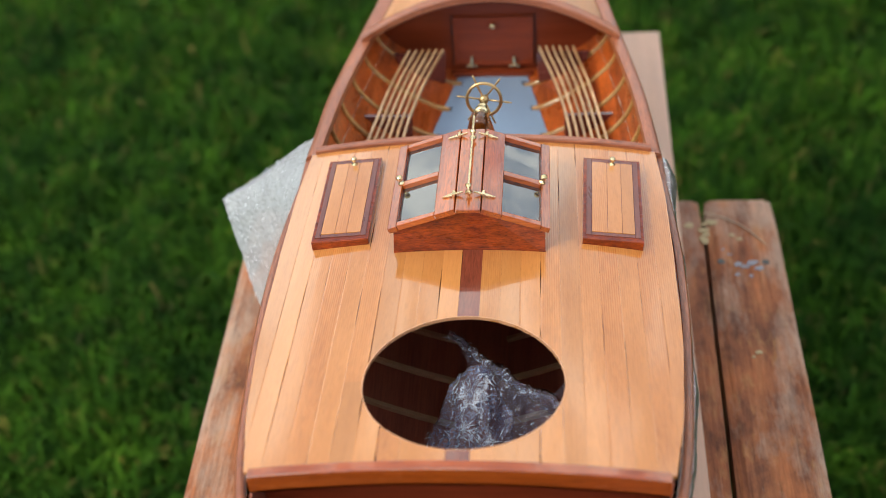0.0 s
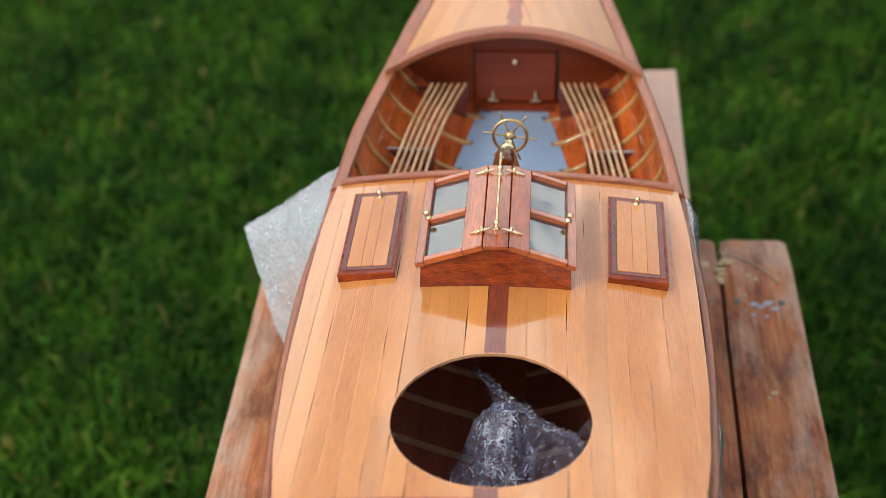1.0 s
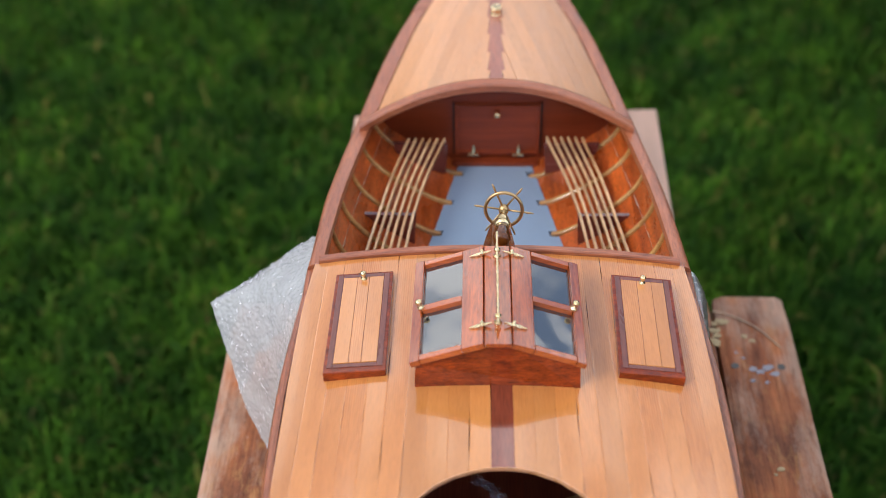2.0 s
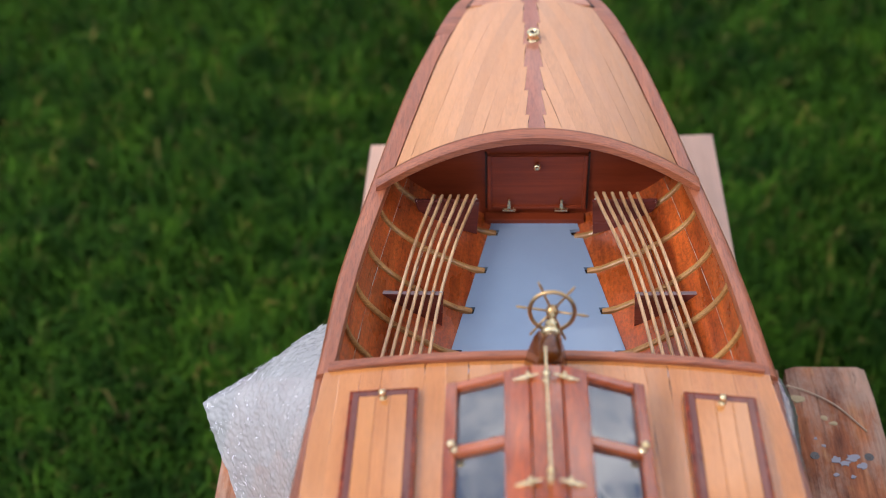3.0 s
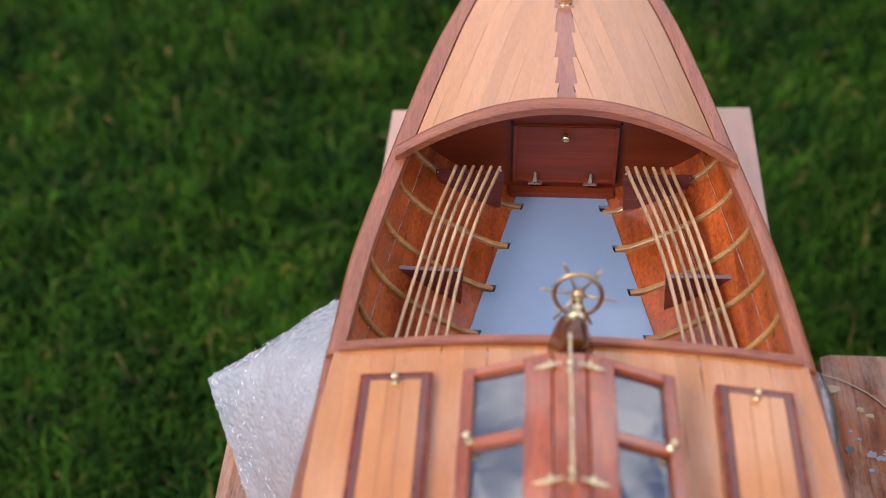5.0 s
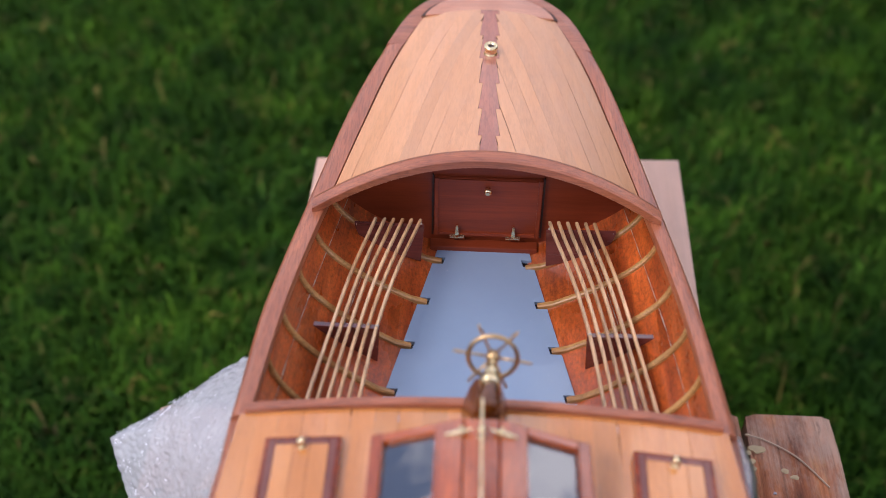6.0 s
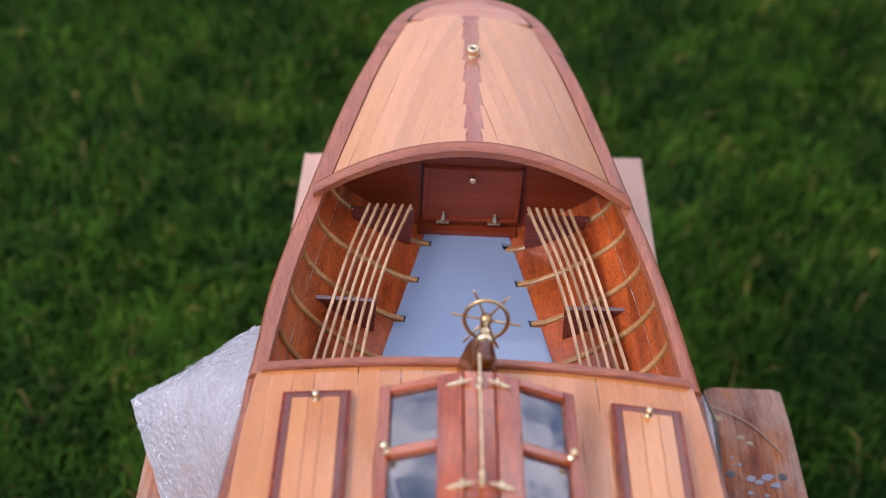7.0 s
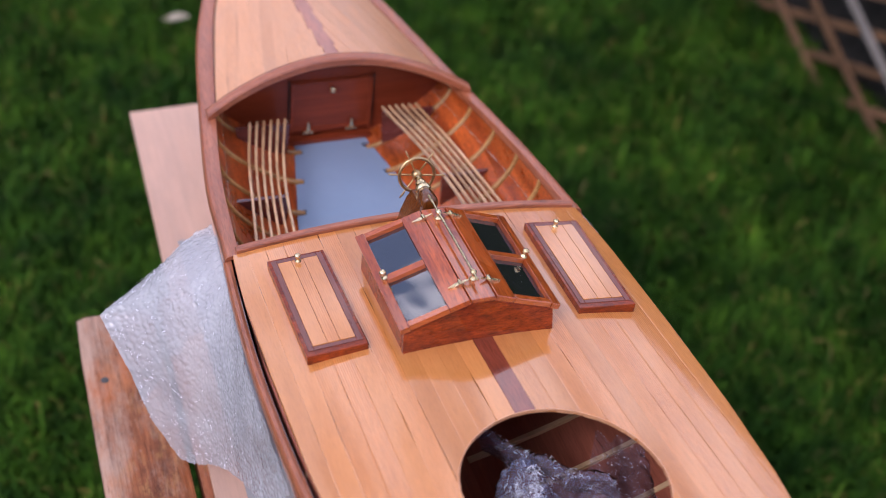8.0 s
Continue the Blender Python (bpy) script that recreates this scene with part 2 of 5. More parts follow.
def weathered():
    """Old slats: brown stain worn to grey and bare wood, with cracks and paint spots."""
    m, t, b = shader("weathered_slat", (0.3, 0.17, 0.09), 0.6, spec=0.2)
    a, f = noise_tex(t, (75, 9, 75), 1.0, 8.0, 0.72), noise_tex(t, (330, 14, 330), 1.0, 5.0)
    worn, spots = noise_tex(t, (30, 11, 30), 1.0, 9.0, 0.72), noise_tex(t, (38, 30, 38), 1.0, 3.0)
    chips = noise_tex(t, (210, 34, 210), 1.0, 6.0, 0.7)
    blotch = noise_tex(t, (34, 15, 34), 1.0, 5.0, 0.7)
    ochre = noise_tex(t, (70, 24, 70), 1.0, 6.0, 0.75)
    col = ramp(t, a.outputs["Fac"], [(0.26, (0.16, 0.056, 0.029)), (0.5, (0.31, 0.118, 0.053)), (0.74, (0.44, 0.200, 0.092))]).outputs["Color"]
    col = mixed(t, col, ramp(t, blotch.outputs["Fac"], [(0.36, (0.56, 0.55, 0.66)), (0.5, (1.1, 1.03, 1.0)), (0.66, (1.5, 1.3, 1.1))]).outputs["Color"], 1.0, "MULTIPLY")
    col = mixed(t, col, (0.52, 0.27, 0.10), ramp(t, ochre.outputs["Fac"], [(0.55, grey(0)), (0.70, grey(0.6))]).outputs["Color"])
    c, xyz = t.nodes.new("ShaderNodeTexCoord"), t.nodes.new("ShaderNodeSeparateXYZ")
    link(t, c.outputs["Object"], xyz.inputs[0])

    def rubbed(axis, start, full, most):
        """More wear towards the bench's open ends and outer edges."""
        n = t.nodes.new("ShaderNodeMapRange")
        link(t, xyz.outputs[axis], n.inputs["Value"])
        for k, v in (("From Min", start), ("From Max", full), ("To Min", 0.0), ("To Max", most)):
            n.inputs[k].default_value = v
        return n.outputs["Result"]

    wear = worn.outputs["Fac"]
    for extra in (rubbed("Y", 0.16, 0.34, 0.09), rubbed("X", 0.246, 0.277, 0.12), rubbed("X", -0.205, -0.246, 0.13), rubbed("Y", 0.05, -0.15, 0.06)):
        add = t.nodes.new("ShaderNodeMath")
        link(t, wear, add.inputs[0])
        link(t, extra, add.inputs[1])
        wear = add.outputs[0]
    col = mixed(t, col, (0.47, 0.320, 0.235), ramp(t, wear, [(0.52, grey(0)), (0.72, grey(0.8))]).outputs["Color"])
    col = mixed(t, col, (0.055, 0.026, 0.015), ramp(t, chips.outputs["Fac"], [(0.58, grey(0)), (0.72, grey(0.6))]).outputs["Color"])
    col = mixed(t, col, ramp(t, f.outputs["Fac"], [(0.34, grey(0.30)), (0.52, grey(1))]).outputs["Color"], 0.35, "MULTIPLY")
    col = mixed(t, col, (0.66, 0.58, 0.50), ramp(t, spots.outputs["Fac"], [(0.71, grey(0)), (0.76, grey(0.6))]).outputs["Color"])
    info = t.nodes.new("ShaderNodeObjectInfo")
    col = mixed(t, col, ramp(t, info.outputs["Random"], [(0, (0.70, 0.66, 0.74)), (1, grey(1.08))]).outputs["Color"], 1.0, "MULTIPLY")
    link(t, col, b.inputs["Base Color"])
    bump(t, b, f.outputs["Fac"], 0.7, 0.002)
    return m


SLAT = weathered()


def painted_floor():
    m, t, b = shader("blue_grey_paint", (0.20, 0.24, 0.32), 0.34, coat=0.5)
    n, d = noise_tex(t, (12, 12, 12), 1.0, 4.0), noise_tex(t, (420, 420, 420), 1.0, 1.0)
    col = ramp(t, n.outputs["Fac"], [(0.3, (0.228, 0.308, 0.425)), (0.7, (0.256, 0.342, 0.465))]).outputs["Color"]
    col = mixed(t, col, (0.6, 0.6, 0.62), ramp(t, d.outputs["Fac"], [(0.80, grey(0)), (0.83, grey(0.8))]).outputs["Color"])
    link(t, col, b.inputs["Base Color"])
    bump(t, b, d.outputs["Fac"], 0.05, 0.0004)
    return m


FLOOR = painted_floor()


def brass_metal():
    m, t, b = shader("brass", (0.9, 0.72, 0.42), 0.22, 1.0)
    n = noise_tex(t, (300, 300, 300), 1.0, 3.0)
    link(t, ramp(t, n.outputs["Fac"], [(0.3, (0.72, 0.54, 0.26)), (0.6, (0.95, 0.80, 0.50))]).outputs["Color"], b.inputs["Base Color"])
    link(t, ramp(t, n.outputs["Fac"], [(0.3, grey(0.34)), (0.7, grey(0.16))]).outputs["Color"], b.inputs["Roughness"])
    return m


BRASS = brass_metal()
STEEL = shader("zinc_screw", (0.16, 0.15, 0.14), 0.55, 1.0)[0]
OLD_BRASS = shader("dull_brass", (0.58, 0.39, 0.19), 0.3, 1.0)[0]


def clear(name, tint, rough, body, haze=0.0, ior=1.6, crease_glint=0.0, scale=150.0, patch=0.0, twist=1.2, spread=28.0, soft=0.14, band=0.04):
    """Thin clear sheet: see-through, with gloss by Fresnel, a little haze and pale lines painted as crease highlights.
    """
    m = bpy.data.materials.new(name)
    m.use_nodes = True
    t = m.node_tree
    t.nodes.clear()
    out = t.nodes.new("ShaderNodeOutputMaterial")
    see, gloss, milky = (t.nodes.new(k) for k in ("ShaderNodeBsdfTransparent", "ShaderNodeBsdfGlossy", "ShaderNodeBsdfDiffuse"))
    see.inputs["Color"].default_value = (*tint, 1)
    gloss.inputs["Roughness"].default_value = rough
    milky.inputs["Color"].default_value = (*body, 1)
    fr = t.nodes.new("ShaderNodeFresnel")
    fr.inputs["IOR"].default_value = ior
    one, two = t.nodes.new("ShaderNodeMixShader"), t.nodes.new("ShaderNodeMixShader")
    one.inputs["Fac"].default_value = haze
    if crease_glint or patch:
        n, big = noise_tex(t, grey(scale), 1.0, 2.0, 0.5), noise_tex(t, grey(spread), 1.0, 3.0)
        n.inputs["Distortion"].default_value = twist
        # Thin pale contour lines paint highlights along the film's folds.
        lines = ramp(t, n.outputs["Fac"], [(0.5 - band, grey(0)), (0.495, grey(crease_glint)), (0.505, grey(crease_glint)), (0.5 + band, grey(0))]).outputs["Color"]
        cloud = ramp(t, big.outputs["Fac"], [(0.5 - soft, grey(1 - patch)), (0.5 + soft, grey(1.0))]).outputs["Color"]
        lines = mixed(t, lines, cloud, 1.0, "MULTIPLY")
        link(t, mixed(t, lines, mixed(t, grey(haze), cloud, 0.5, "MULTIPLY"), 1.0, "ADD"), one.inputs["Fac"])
    link(t, see.outputs[0], one.inputs[1])
    link(t, milky.outputs[0], one.inputs[2])
    link(t, fr.outputs[0], two.inputs["Fac"])
    link(t, one.outputs[0], two.inputs[1])
    link(t, gloss.outputs[0], two.inputs[2])
    link(t, two.outputs[0], out.inputs["Surface"])
    return m


GLASS = clear("window_glass", (0.82, 0.83, 0.87), 0.005, (0.6, 0.62, 0.66), 0.02, 3.3)
WRAP = clear("bubble_wrap_film", (0.95, 0.94, 0.96), 0.13, (0.575, 0.580, 0.585), 0.66, 1.42, 0.05, 210.0, 0.40, 2.0, 26.0, 0.14)
WRAP_THIN = clear("thin_milky_film", (0.92, 0.92, 0.94), 0.35, (0.52, 0.50, 0.53), 0.55, 1.12, 0.05, 230.0, 0.4, 2.0, 40.0, 0.12)
BAG = clear("crumpled_film", (0.90, 0.90, 0.95), 0.16, (0.60, 0.61, 0.84), 0.09, 1.25, 0.22, 170.0, 0.9, 2.2, 60.0, 0.10, 0.03)
BAG_FOLD = clear("bunched_film", (0.80, 0.81, 0.90), 0.25, (0.62, 0.63, 0.86), 0.14, 1.22, 0.36, 120.0, 0.8, 3.5, 60.0, 0.14, 0.06)
# Near-white colour stands in for highlights on crumpled film.
CREASE_GLINT = shader("film_crease_glint", (0.80, 0.80, 0.88), 0.3)[0]


def grass_blades():
    m, t, b = shader("grass_blade", (0.05, 0.1, 0.02), 0.75, spec=0.06)
    g = t.nodes.new("ShaderNodeNewGeometry")
    n, tuft = noise_tex(t, (4.2, 4.2, 0.1), 1.0, 3.0), noise_tex(t, (17, 17, 0.1), 1.0, 2.0)
    col = ramp(t, g.outputs["Random Per Island"], [(0.0, (0.0150, 0.047, 0.0066)), (0.6, (0.029, 0.088, 0.0094)), (0.93, (0.056, 0.134, 0.017)), (0.965, (0.11, 0.11, 0.034)), (1.0, (0.18, 0.15, 0.058))]).outputs["Color"]
    col = mixed(t, col, ramp(t, n.outputs["Fac"], [(0.33, (0.50, 0.58, 0.68)), (0.66, (1.34, 1.22, 0.86))]).outputs["Color"], 1.0, "MULTIPLY")
    col = mixed(t, col, ramp(t, tuft.outputs["Fac"], [(0.32, (0.52, 0.57, 0.62)), (0.68, (1.40, 1.31, 1.05))]).outputs["Color"], 1.0, "MULTIPLY")
    link(t, col, b.inputs["Base Color"])
    b.inputs["Subsurface Weight"].default_value = 0.0
    return m


def soil_turf():
    m, t, b = shader("turf_soil", (0.03, 0.05, 0.015), 0.95, spec=0.1)
    n, f = noise_tex(t, (5, 5, 5), 1.0, 6.0), noise_tex(t, (90, 90, 90), 1.0, 4.0)
    col = ramp(t, n.outputs["Fac"], [(0.3, (0.007, 0.018, 0.0035)), (0.7, (0.013, 0.034, 0.0055))]).outputs["Color"]
    col = mixed(t, col, (0.022, 0.015, 0.009), ramp(t, f.outputs["Fac"], [(0.5, grey(0)), (0.7, grey(0.8))]).outputs["Color"])
    link(t, col, b.inputs["Base Color"])
    bump(t, b, f.outputs["Fac"], 0.6, 0.01)
    return m


BLADE, TURF = grass_blades(), soil_turf()
HEDGE = soil_turf()
HEDGE.name = "unseen_hedge"
DEAD = shader("dry_leaf", (0.42, 0.36, 0.26), 0.8)[0]
CREAM = shader("cream_paint_drip", (0.46, 0.345, 0.185), 0.7)[0]
WHITE_PAINT = shader("white_paint_smear", (0.33, 0.32, 0.35), 0.7)[0]
GLUE = shader("pale_glue_line", (0.42, 0.36, 0.30), 0.5)[0]
STRING = shader("pale_string", (0.52, 0.38, 0.26), 0.9)[0]


# ---- building helpers ----
def finish(name, me, material, parent=None, label="", smooth=False):
    me.materials.append(material)
    if smooth:
        me.polygons.foreach_set("use_smooth", [True] * len(me.polygons))
    ob = new(name, me)
    if parent:
        ob.parent = parent
        ob.matrix_parent_inverse = parent.matrix_world.inverted()
    if label:
        tagged(ob, label)
    return ob


def part(name, bm, material, parent=None, label="", smooth=False, normals=True):
    if normals:
        bmesh.ops.recalc_face_normals(bm, faces=bm.faces)
    me = bpy.data.meshes.new(name)
    bm.to_mesh(me)
    bm.free()
    return finish(name, me, material, parent, label, smooth)


def thing(name, at, label, category, group="", kind=""):
    ob = new(name)
    ob.empty_display_size = 0.02
    ob.matrix_world = Matrix.Translation(at)
    bpy.context.view_layer.update()
    return tagged(ob, label, category, group, kind)


def sheet(bm, rows, drop):
    """A slab under a grid of points: top, bottom moved by drop, and its edges."""
    drop = Vector(drop)
    top = [[bm.verts.new(p) for p in r] for r in rows]
    low = [[bm.verts.new(Vector(p) + drop) for p in r] for r in rows]
    n, k = len(rows), len(rows[0])
    for i in range(n - 1):
        for j in range(k - 1):
            bm.faces.new((top[i][j], top[i][j + 1], top[i + 1][j + 1], top[i + 1][j]))
            bm.faces.new((low[i][j], low[i + 1][j], low[i + 1][j + 1], low[i][j + 1]))
    for i in range(n - 1):
        for j in (0, k - 1):
            bm.faces.new((top[i][j], top[i + 1][j], low[i + 1][j], low[i][j]))
    for j in range(k - 1):
        for i in (0, n - 1):
            bm.faces.new((top[i][j], low[i][j], low[i][j + 1], top[i][j + 1]))
    return bm


def sweep(bm, rings, closed=True, caps=True):
    """Skin over rings of equal length."""
    vs = [[bm.verts.new(p) for p in r] for r in rings]
    k = len(vs[0])
    for a, b in zip(vs, vs[1:]):
        for j in range(k if closed else k - 1):
            bm.faces.new((a[j], a[(j + 1) % k], b[(j + 1) % k], b[j]))
    if caps and closed:
        bm.faces.new(vs[0])
        bm.faces.new(vs[-1])
    return bm


def tube(bm, path, radius, sides=8, flat=1.0):
    """A round or flattened bar along a path; radius: a number or one for each point."""
    pts = [Vector(p) for p in path]
    rings = []
    for i, p in enumerate(pts):
        d = (pts[min(i + 1, len(pts) - 1)] - pts[max(i - 1, 0)]).normalized()
        side = d.cross(Vector((0, 0, 1)))
        side = side.normalized() if side.length > 1e-4 else Vector((1, 0, 0))
        up = side.cross(d)
        r = radius[i] if isinstance(radius, (list, tuple)) else radius
        rings.append([p + r * (math.cos(a) * side + flat * math.sin(a) * up) for a in (2 * math.pi * s / sides for s in range(sides))])
    return sweep(bm, rings)


def lathe(bm, profile, m=Matrix.Identity(4), sides=16):
    """Turned about z: rows of radius and height."""
    rings = [[m @ Vector((r * math.cos(a), r * math.sin(a), z)) for a in (2 * math.pi * s / sides for s in range(sides))] for r, z in profile]
    return sweep(bm, rings)


def block(bm, m, size, bevel=0.0):
    made = bmesh.ops.create_cube(bm, size=1.0, matrix=m @ Matrix.Diagonal((*size, 1)))
    if bevel:
        edges = {e for v in made["verts"] for e in v.link_edges}
        bmesh.ops.bevel(bm, geom=list(edges), offset=bevel, segments=2, affect="EDGES", profile=0.6)
    return bm


def smoothstep(a, b, v):
    v = min(1.0, max(0.0, (v - a) / (b - a)))
    return v * v * (3 - 2 * v)


def lerp(a, b, s):
    return a + (b - a) * s


def spline(xs, ys):
    """A smooth curve through a few stations."""
    xs, ys = list(xs), list(ys)
    slopes = [(ys[min(i + 1, len(xs) - 1)] - ys[max(i - 1, 0)]) / (xs[min(i + 1, len(xs) - 1)] - xs[max(i - 1, 0)]) for i in range(len(xs))]

    def at(x):
        if x <= xs[0]:
            return ys[0]
        if x >= xs[-1]:
            return ys[-1]
        i = max(k for k in range(len(xs)) if xs[k] <= x)
        h = xs[i + 1] - xs[i]
        s = (x - xs[i]) / h
        return ((2 * s**3 - 3 * s**2 + 1) * ys[i] + (s**3 - 2 * s**2 + s) * h * slopes[i] + (-2 * s**3 + 3 * s**2) * ys[i + 1] + (s**3 - s**2) * h * slopes[i + 1])

    return at


# ---- ground ----
GROUND = -0.04
bm = bmesh.new()
rings = [[(r * math.cos(a), 0.9 + r * math.sin(a), GROUND) for a in (2 * math.pi * s / 48 for s in range(48))] for r in (0.02, 0.4, 1, 2, 4, 9, 30, 120, 600, 3000)]
sweep(bm, rings, caps=False)
for f in bm.faces:
    if f.normal.z < 0:
        f.normal_flip()
tagged(part("ground", bm, TURF, normals=False), "dark green lawn soil reaching the horizon", "lawn", kind="structure")


def grass_field(count, x0, x1, y0, y1, thin=1.0, seed=5):
    """Uncut lawn: short bent, tapering blades in tufts that lie over one another; sparse towards the edges of the field."""
    rng = np.random.default_rng(seed)
    x, y = rng.uniform(x0, x1, count), rng.uniform(y0, y1, count)
    x, y = x + rng.normal(0, 0.12, count), y + rng.normal(0, 0.12, count)
    tuft = np.sin(x * 17.1 + 3 * np.sin(y * 9.3)) * np.cos(y * 15.3 + 2 * np.sin(x * 11.1)) + 0.6 * np.sin(x * 5.3 + 1.7 * np.sin(y * 4.4))
    lean = 2.4 * np.sin(x * 6.3 + y * 4.7) + 1.9 * np.sin(x * 14.9 - y * 11.3) + rng.normal(0, 1.3, count)
    length = (0.042 + 0.012 * tuft + rng.gamma(2.0, 0.0085, count)).clip(0.018, 0.11)
    out = length * rng.uniform(0.35, 0.97, count)
    up = np.sqrt((length**2 - out**2).clip(1e-6)) * 0.9
    wide = rng.uniform(0.0009, 0.0022, count) * thin
    dx, dy = np.cos(lean), np.sin(lean)
    turn = lean + rng.normal(0, 0.6, count)
    sx, sy = -np.sin(turn) * wide, np.cos(turn) * wide
    v = np.empty((count, 5, 3))
    for k, (s, h, w) in enumerate(((0.0, 0.0, 1.0), (0.0, 0.0, -1.0), (0.45, 0.70, 0.85), (0.45, 0.70, -0.85), (1.0, 1.0, 0.0))):
        droop = 0.75 if k == 4 else 1.0
        v[:, k, 0] = x + dx * out * s + sx * w
        v[:, k, 1] = y + dy * out * s + sy * w
        v[:, k, 2] = GROUND - 0.002 + up * h * droop * (1.25 if k in (2, 3) else 1.0)
    base = (np.arange(count) * 5)[:, None]
    loops = np.concatenate([base + np.array([[0, 1, 3, 2]]), base + np.array([[2, 3, 4]])], 1).ravel()
    me = bpy.data.meshes.new("grass")
    me.vertices.add(count * 5)
    me.vertices.foreach_set("co", v.ravel())
    me.loops.add(len(loops))
    me.loops.foreach_set("vertex_index", loops)
    me.polygons.add(count * 2)
    starts = (np.arange(count) * 7)[:, None] + np.array([[0, 4]])
    me.polygons.foreach_set("loop_start", starts.ravel())
    me.update(calc_edges=True)
    me.validate()
    return me


tagged(finish("grass", grass_field(520000, -1.25, 1.9, -1.2, 2.6), BLADE), "short uneven green lawn grass with some dry stalks", "grass", kind="stuff")
tagged(finish("grass", grass_field(90000, -4.2, 4.6, -4.0, 5.5, 2.6, 8), BLADE), "sparser green lawn grass further off", "grass", kind="stuff")

# ---- slatted bench under the boat ----
BENCH_TOP = 0.462
bench = thing("garden_bench", (0.015, -0.3, GROUND), "weathered brown slatted wooden garden bench on grass", "bench")
SLAT_W, SLAT_STEP, BENCH_X0 = 0.0688, 0.0757, -0.246
for k in range(7):
    x0, wide = (0.2030, 0.0738) if k == 6 else (BENCH_X0 + k * SLAT_STEP, SLAT_W if k < 5 else 0.0667)
    far = 0.338 + (0.004 if k == 6 else 0.0) - (0.012 if k == 0 else 0) + 0.002 * math.sin(9 * k)
    rows = []
    for i in range(41):
        y = lerp(-0.95, far, i / 40)
        e = 0.0022 * smoothstep(far - 0.005, far, y)
        row = []
        for j in range(9):
            s = j / 8
            edge = min(s, 1 - s) * wide
            z = BENCH_TOP - 0.0035 * (1 - min(1, edge / 0.006)) ** 2 + 0.0006 * math.sin(31 * y + k) - e * 0.6
            skew = 0.018 * y * (s if k == 5 else 1 - s if k == 6 else 0)
            row.append((x0 + s * wide + skew + (e if j == 0 else -e if j == 8 else 0) * 0.6, y, z))
        rows.append(row)
    part("slat", sheet(bmesh.new(), rows, (0, 0, -0.022)), SLAT, bench)
for y in (0.245, -0.3, -0.82):
    part("crossbeam", block(bmesh.new(), pose(0.0155, y, BENCH_TOP - 0.022 - 0.03), (0.50, 0.045, 0.058), 0.003), SLAT, bench)
for y in (0.245, -0.82):
    for x in (-0.2, 0.23):
        part("leg", block(bmesh.new(), pose(x, y + 0.047, (GROUND + BENCH_TOP - 0.022) / 2), (0.05, 0.045, BENCH_TOP - 0.022 - GROUND), 0.004), SLAT, bench)
bm = bmesh.new()
lathe(bm, [(0.0004, 0.0003), (0.0012, 0.0004), (0.0036, 0.0003), (0.0038, -0.001), (0.002, -0.006)], sides=14)
for a in (0, 90):
    block(bm, pose(0, 0, 0.0005, 0, 0, a + 20), (0.0044, 0.0010, 0.0006))
screw_mesh = part("screw", bm, STEEL, bench, "countersunk cross-head screw")
screw_mesh.location = (0.2176, 0.2474, BENCH_TOP + 0.0005)
for x, y in ((0.259, 0.2463), (-0.2305, 0.2428), (-0.195, 0.244), (0.148, 0.247)):
    s = screw_mesh.copy()
    scene.collection.objects.link(s)
    s.location = (x, y, BENCH_TOP + 0.0005)

# ---- plywood board lying on the bench ----
ply = thing("plywood_board", (0.012, 0.1, BENCH_TOP), "pale pinkish plywood board lying on the bench", "board")
PLY_TOP = BENCH_TOP + 0.0095
corners = [(-0.1535, 0.621), (0.1845, 0.637), (0.176, -0.48), (-0.176, -0.48)]
rows = []
for i in range(25):
    a, b = (Vector((*corners[0], 0)).lerp(Vector((*corners[3], 0)), i / 24), Vector((*corners[1], 0)).lerp(Vector((*corners[2], 0)), i / 24))
    rows.append([tuple(a.lerp(b, j / 8).to_2d()) + (PLY_TOP,) for j in range(9)])
part("veneer", sheet(bmesh.new(), rows, (0, 0, -0.003)), PLY, ply)
part("core", sheet(bmesh.new(), [[(x * 0.9985, y, z - 0.003) for x, y, z in r] for r in rows], (0, 0, -0.006)), ASH, ply)

# ---- the model boat ----
sheer = spline((-0.56, -0.40, -0.22, 0.0, 0.15, 0.345, 0.45, 0.55, 0.65), (0.775, 0.745, 0.717, 0.689, 0.670, 0.652, 0.646, 0.644, 0.644))
beam = spline((-0.56, -0.50, -0.40, -0.30, -0.214, -0.17, -0.09, -0.03, 0.04, 0.14, 0.22, 0.27, 0.36, 0.45, 0.524, 0.59, 0.615, 0.630, 0.640, 0.6455),
              (0.002, 0.034, 0.080, 0.111, 0.1295, 0.1365, 0.1435, 0.1465, 0.1470, 0.1425, 0.1375, 0.1325, 0.1200, 0.1060, 0.0915, 0.0722, 0.0595, 0.0470, 0.0300, 0.0015))
STERN, BOW = 0.6455, -0.56
boat = thing("model_boat", (0.0, 0.05, PLY_TOP), "varnished wooden model motor launch with open cockpit and brass fittings", "model boat")


def stations(a, b, n, ease=False):
    return [lerp(a, b, (1 - math.cos(math.pi * i / n)) / 2 if ease else i / n) for i in range(n + 1)]


def keel(y):
    return PLY_TOP + 0.012 + 0.05 * smoothstep(-0.3, -0.56, y) + 0.09 * smoothstep(0.30, 0.645, y)


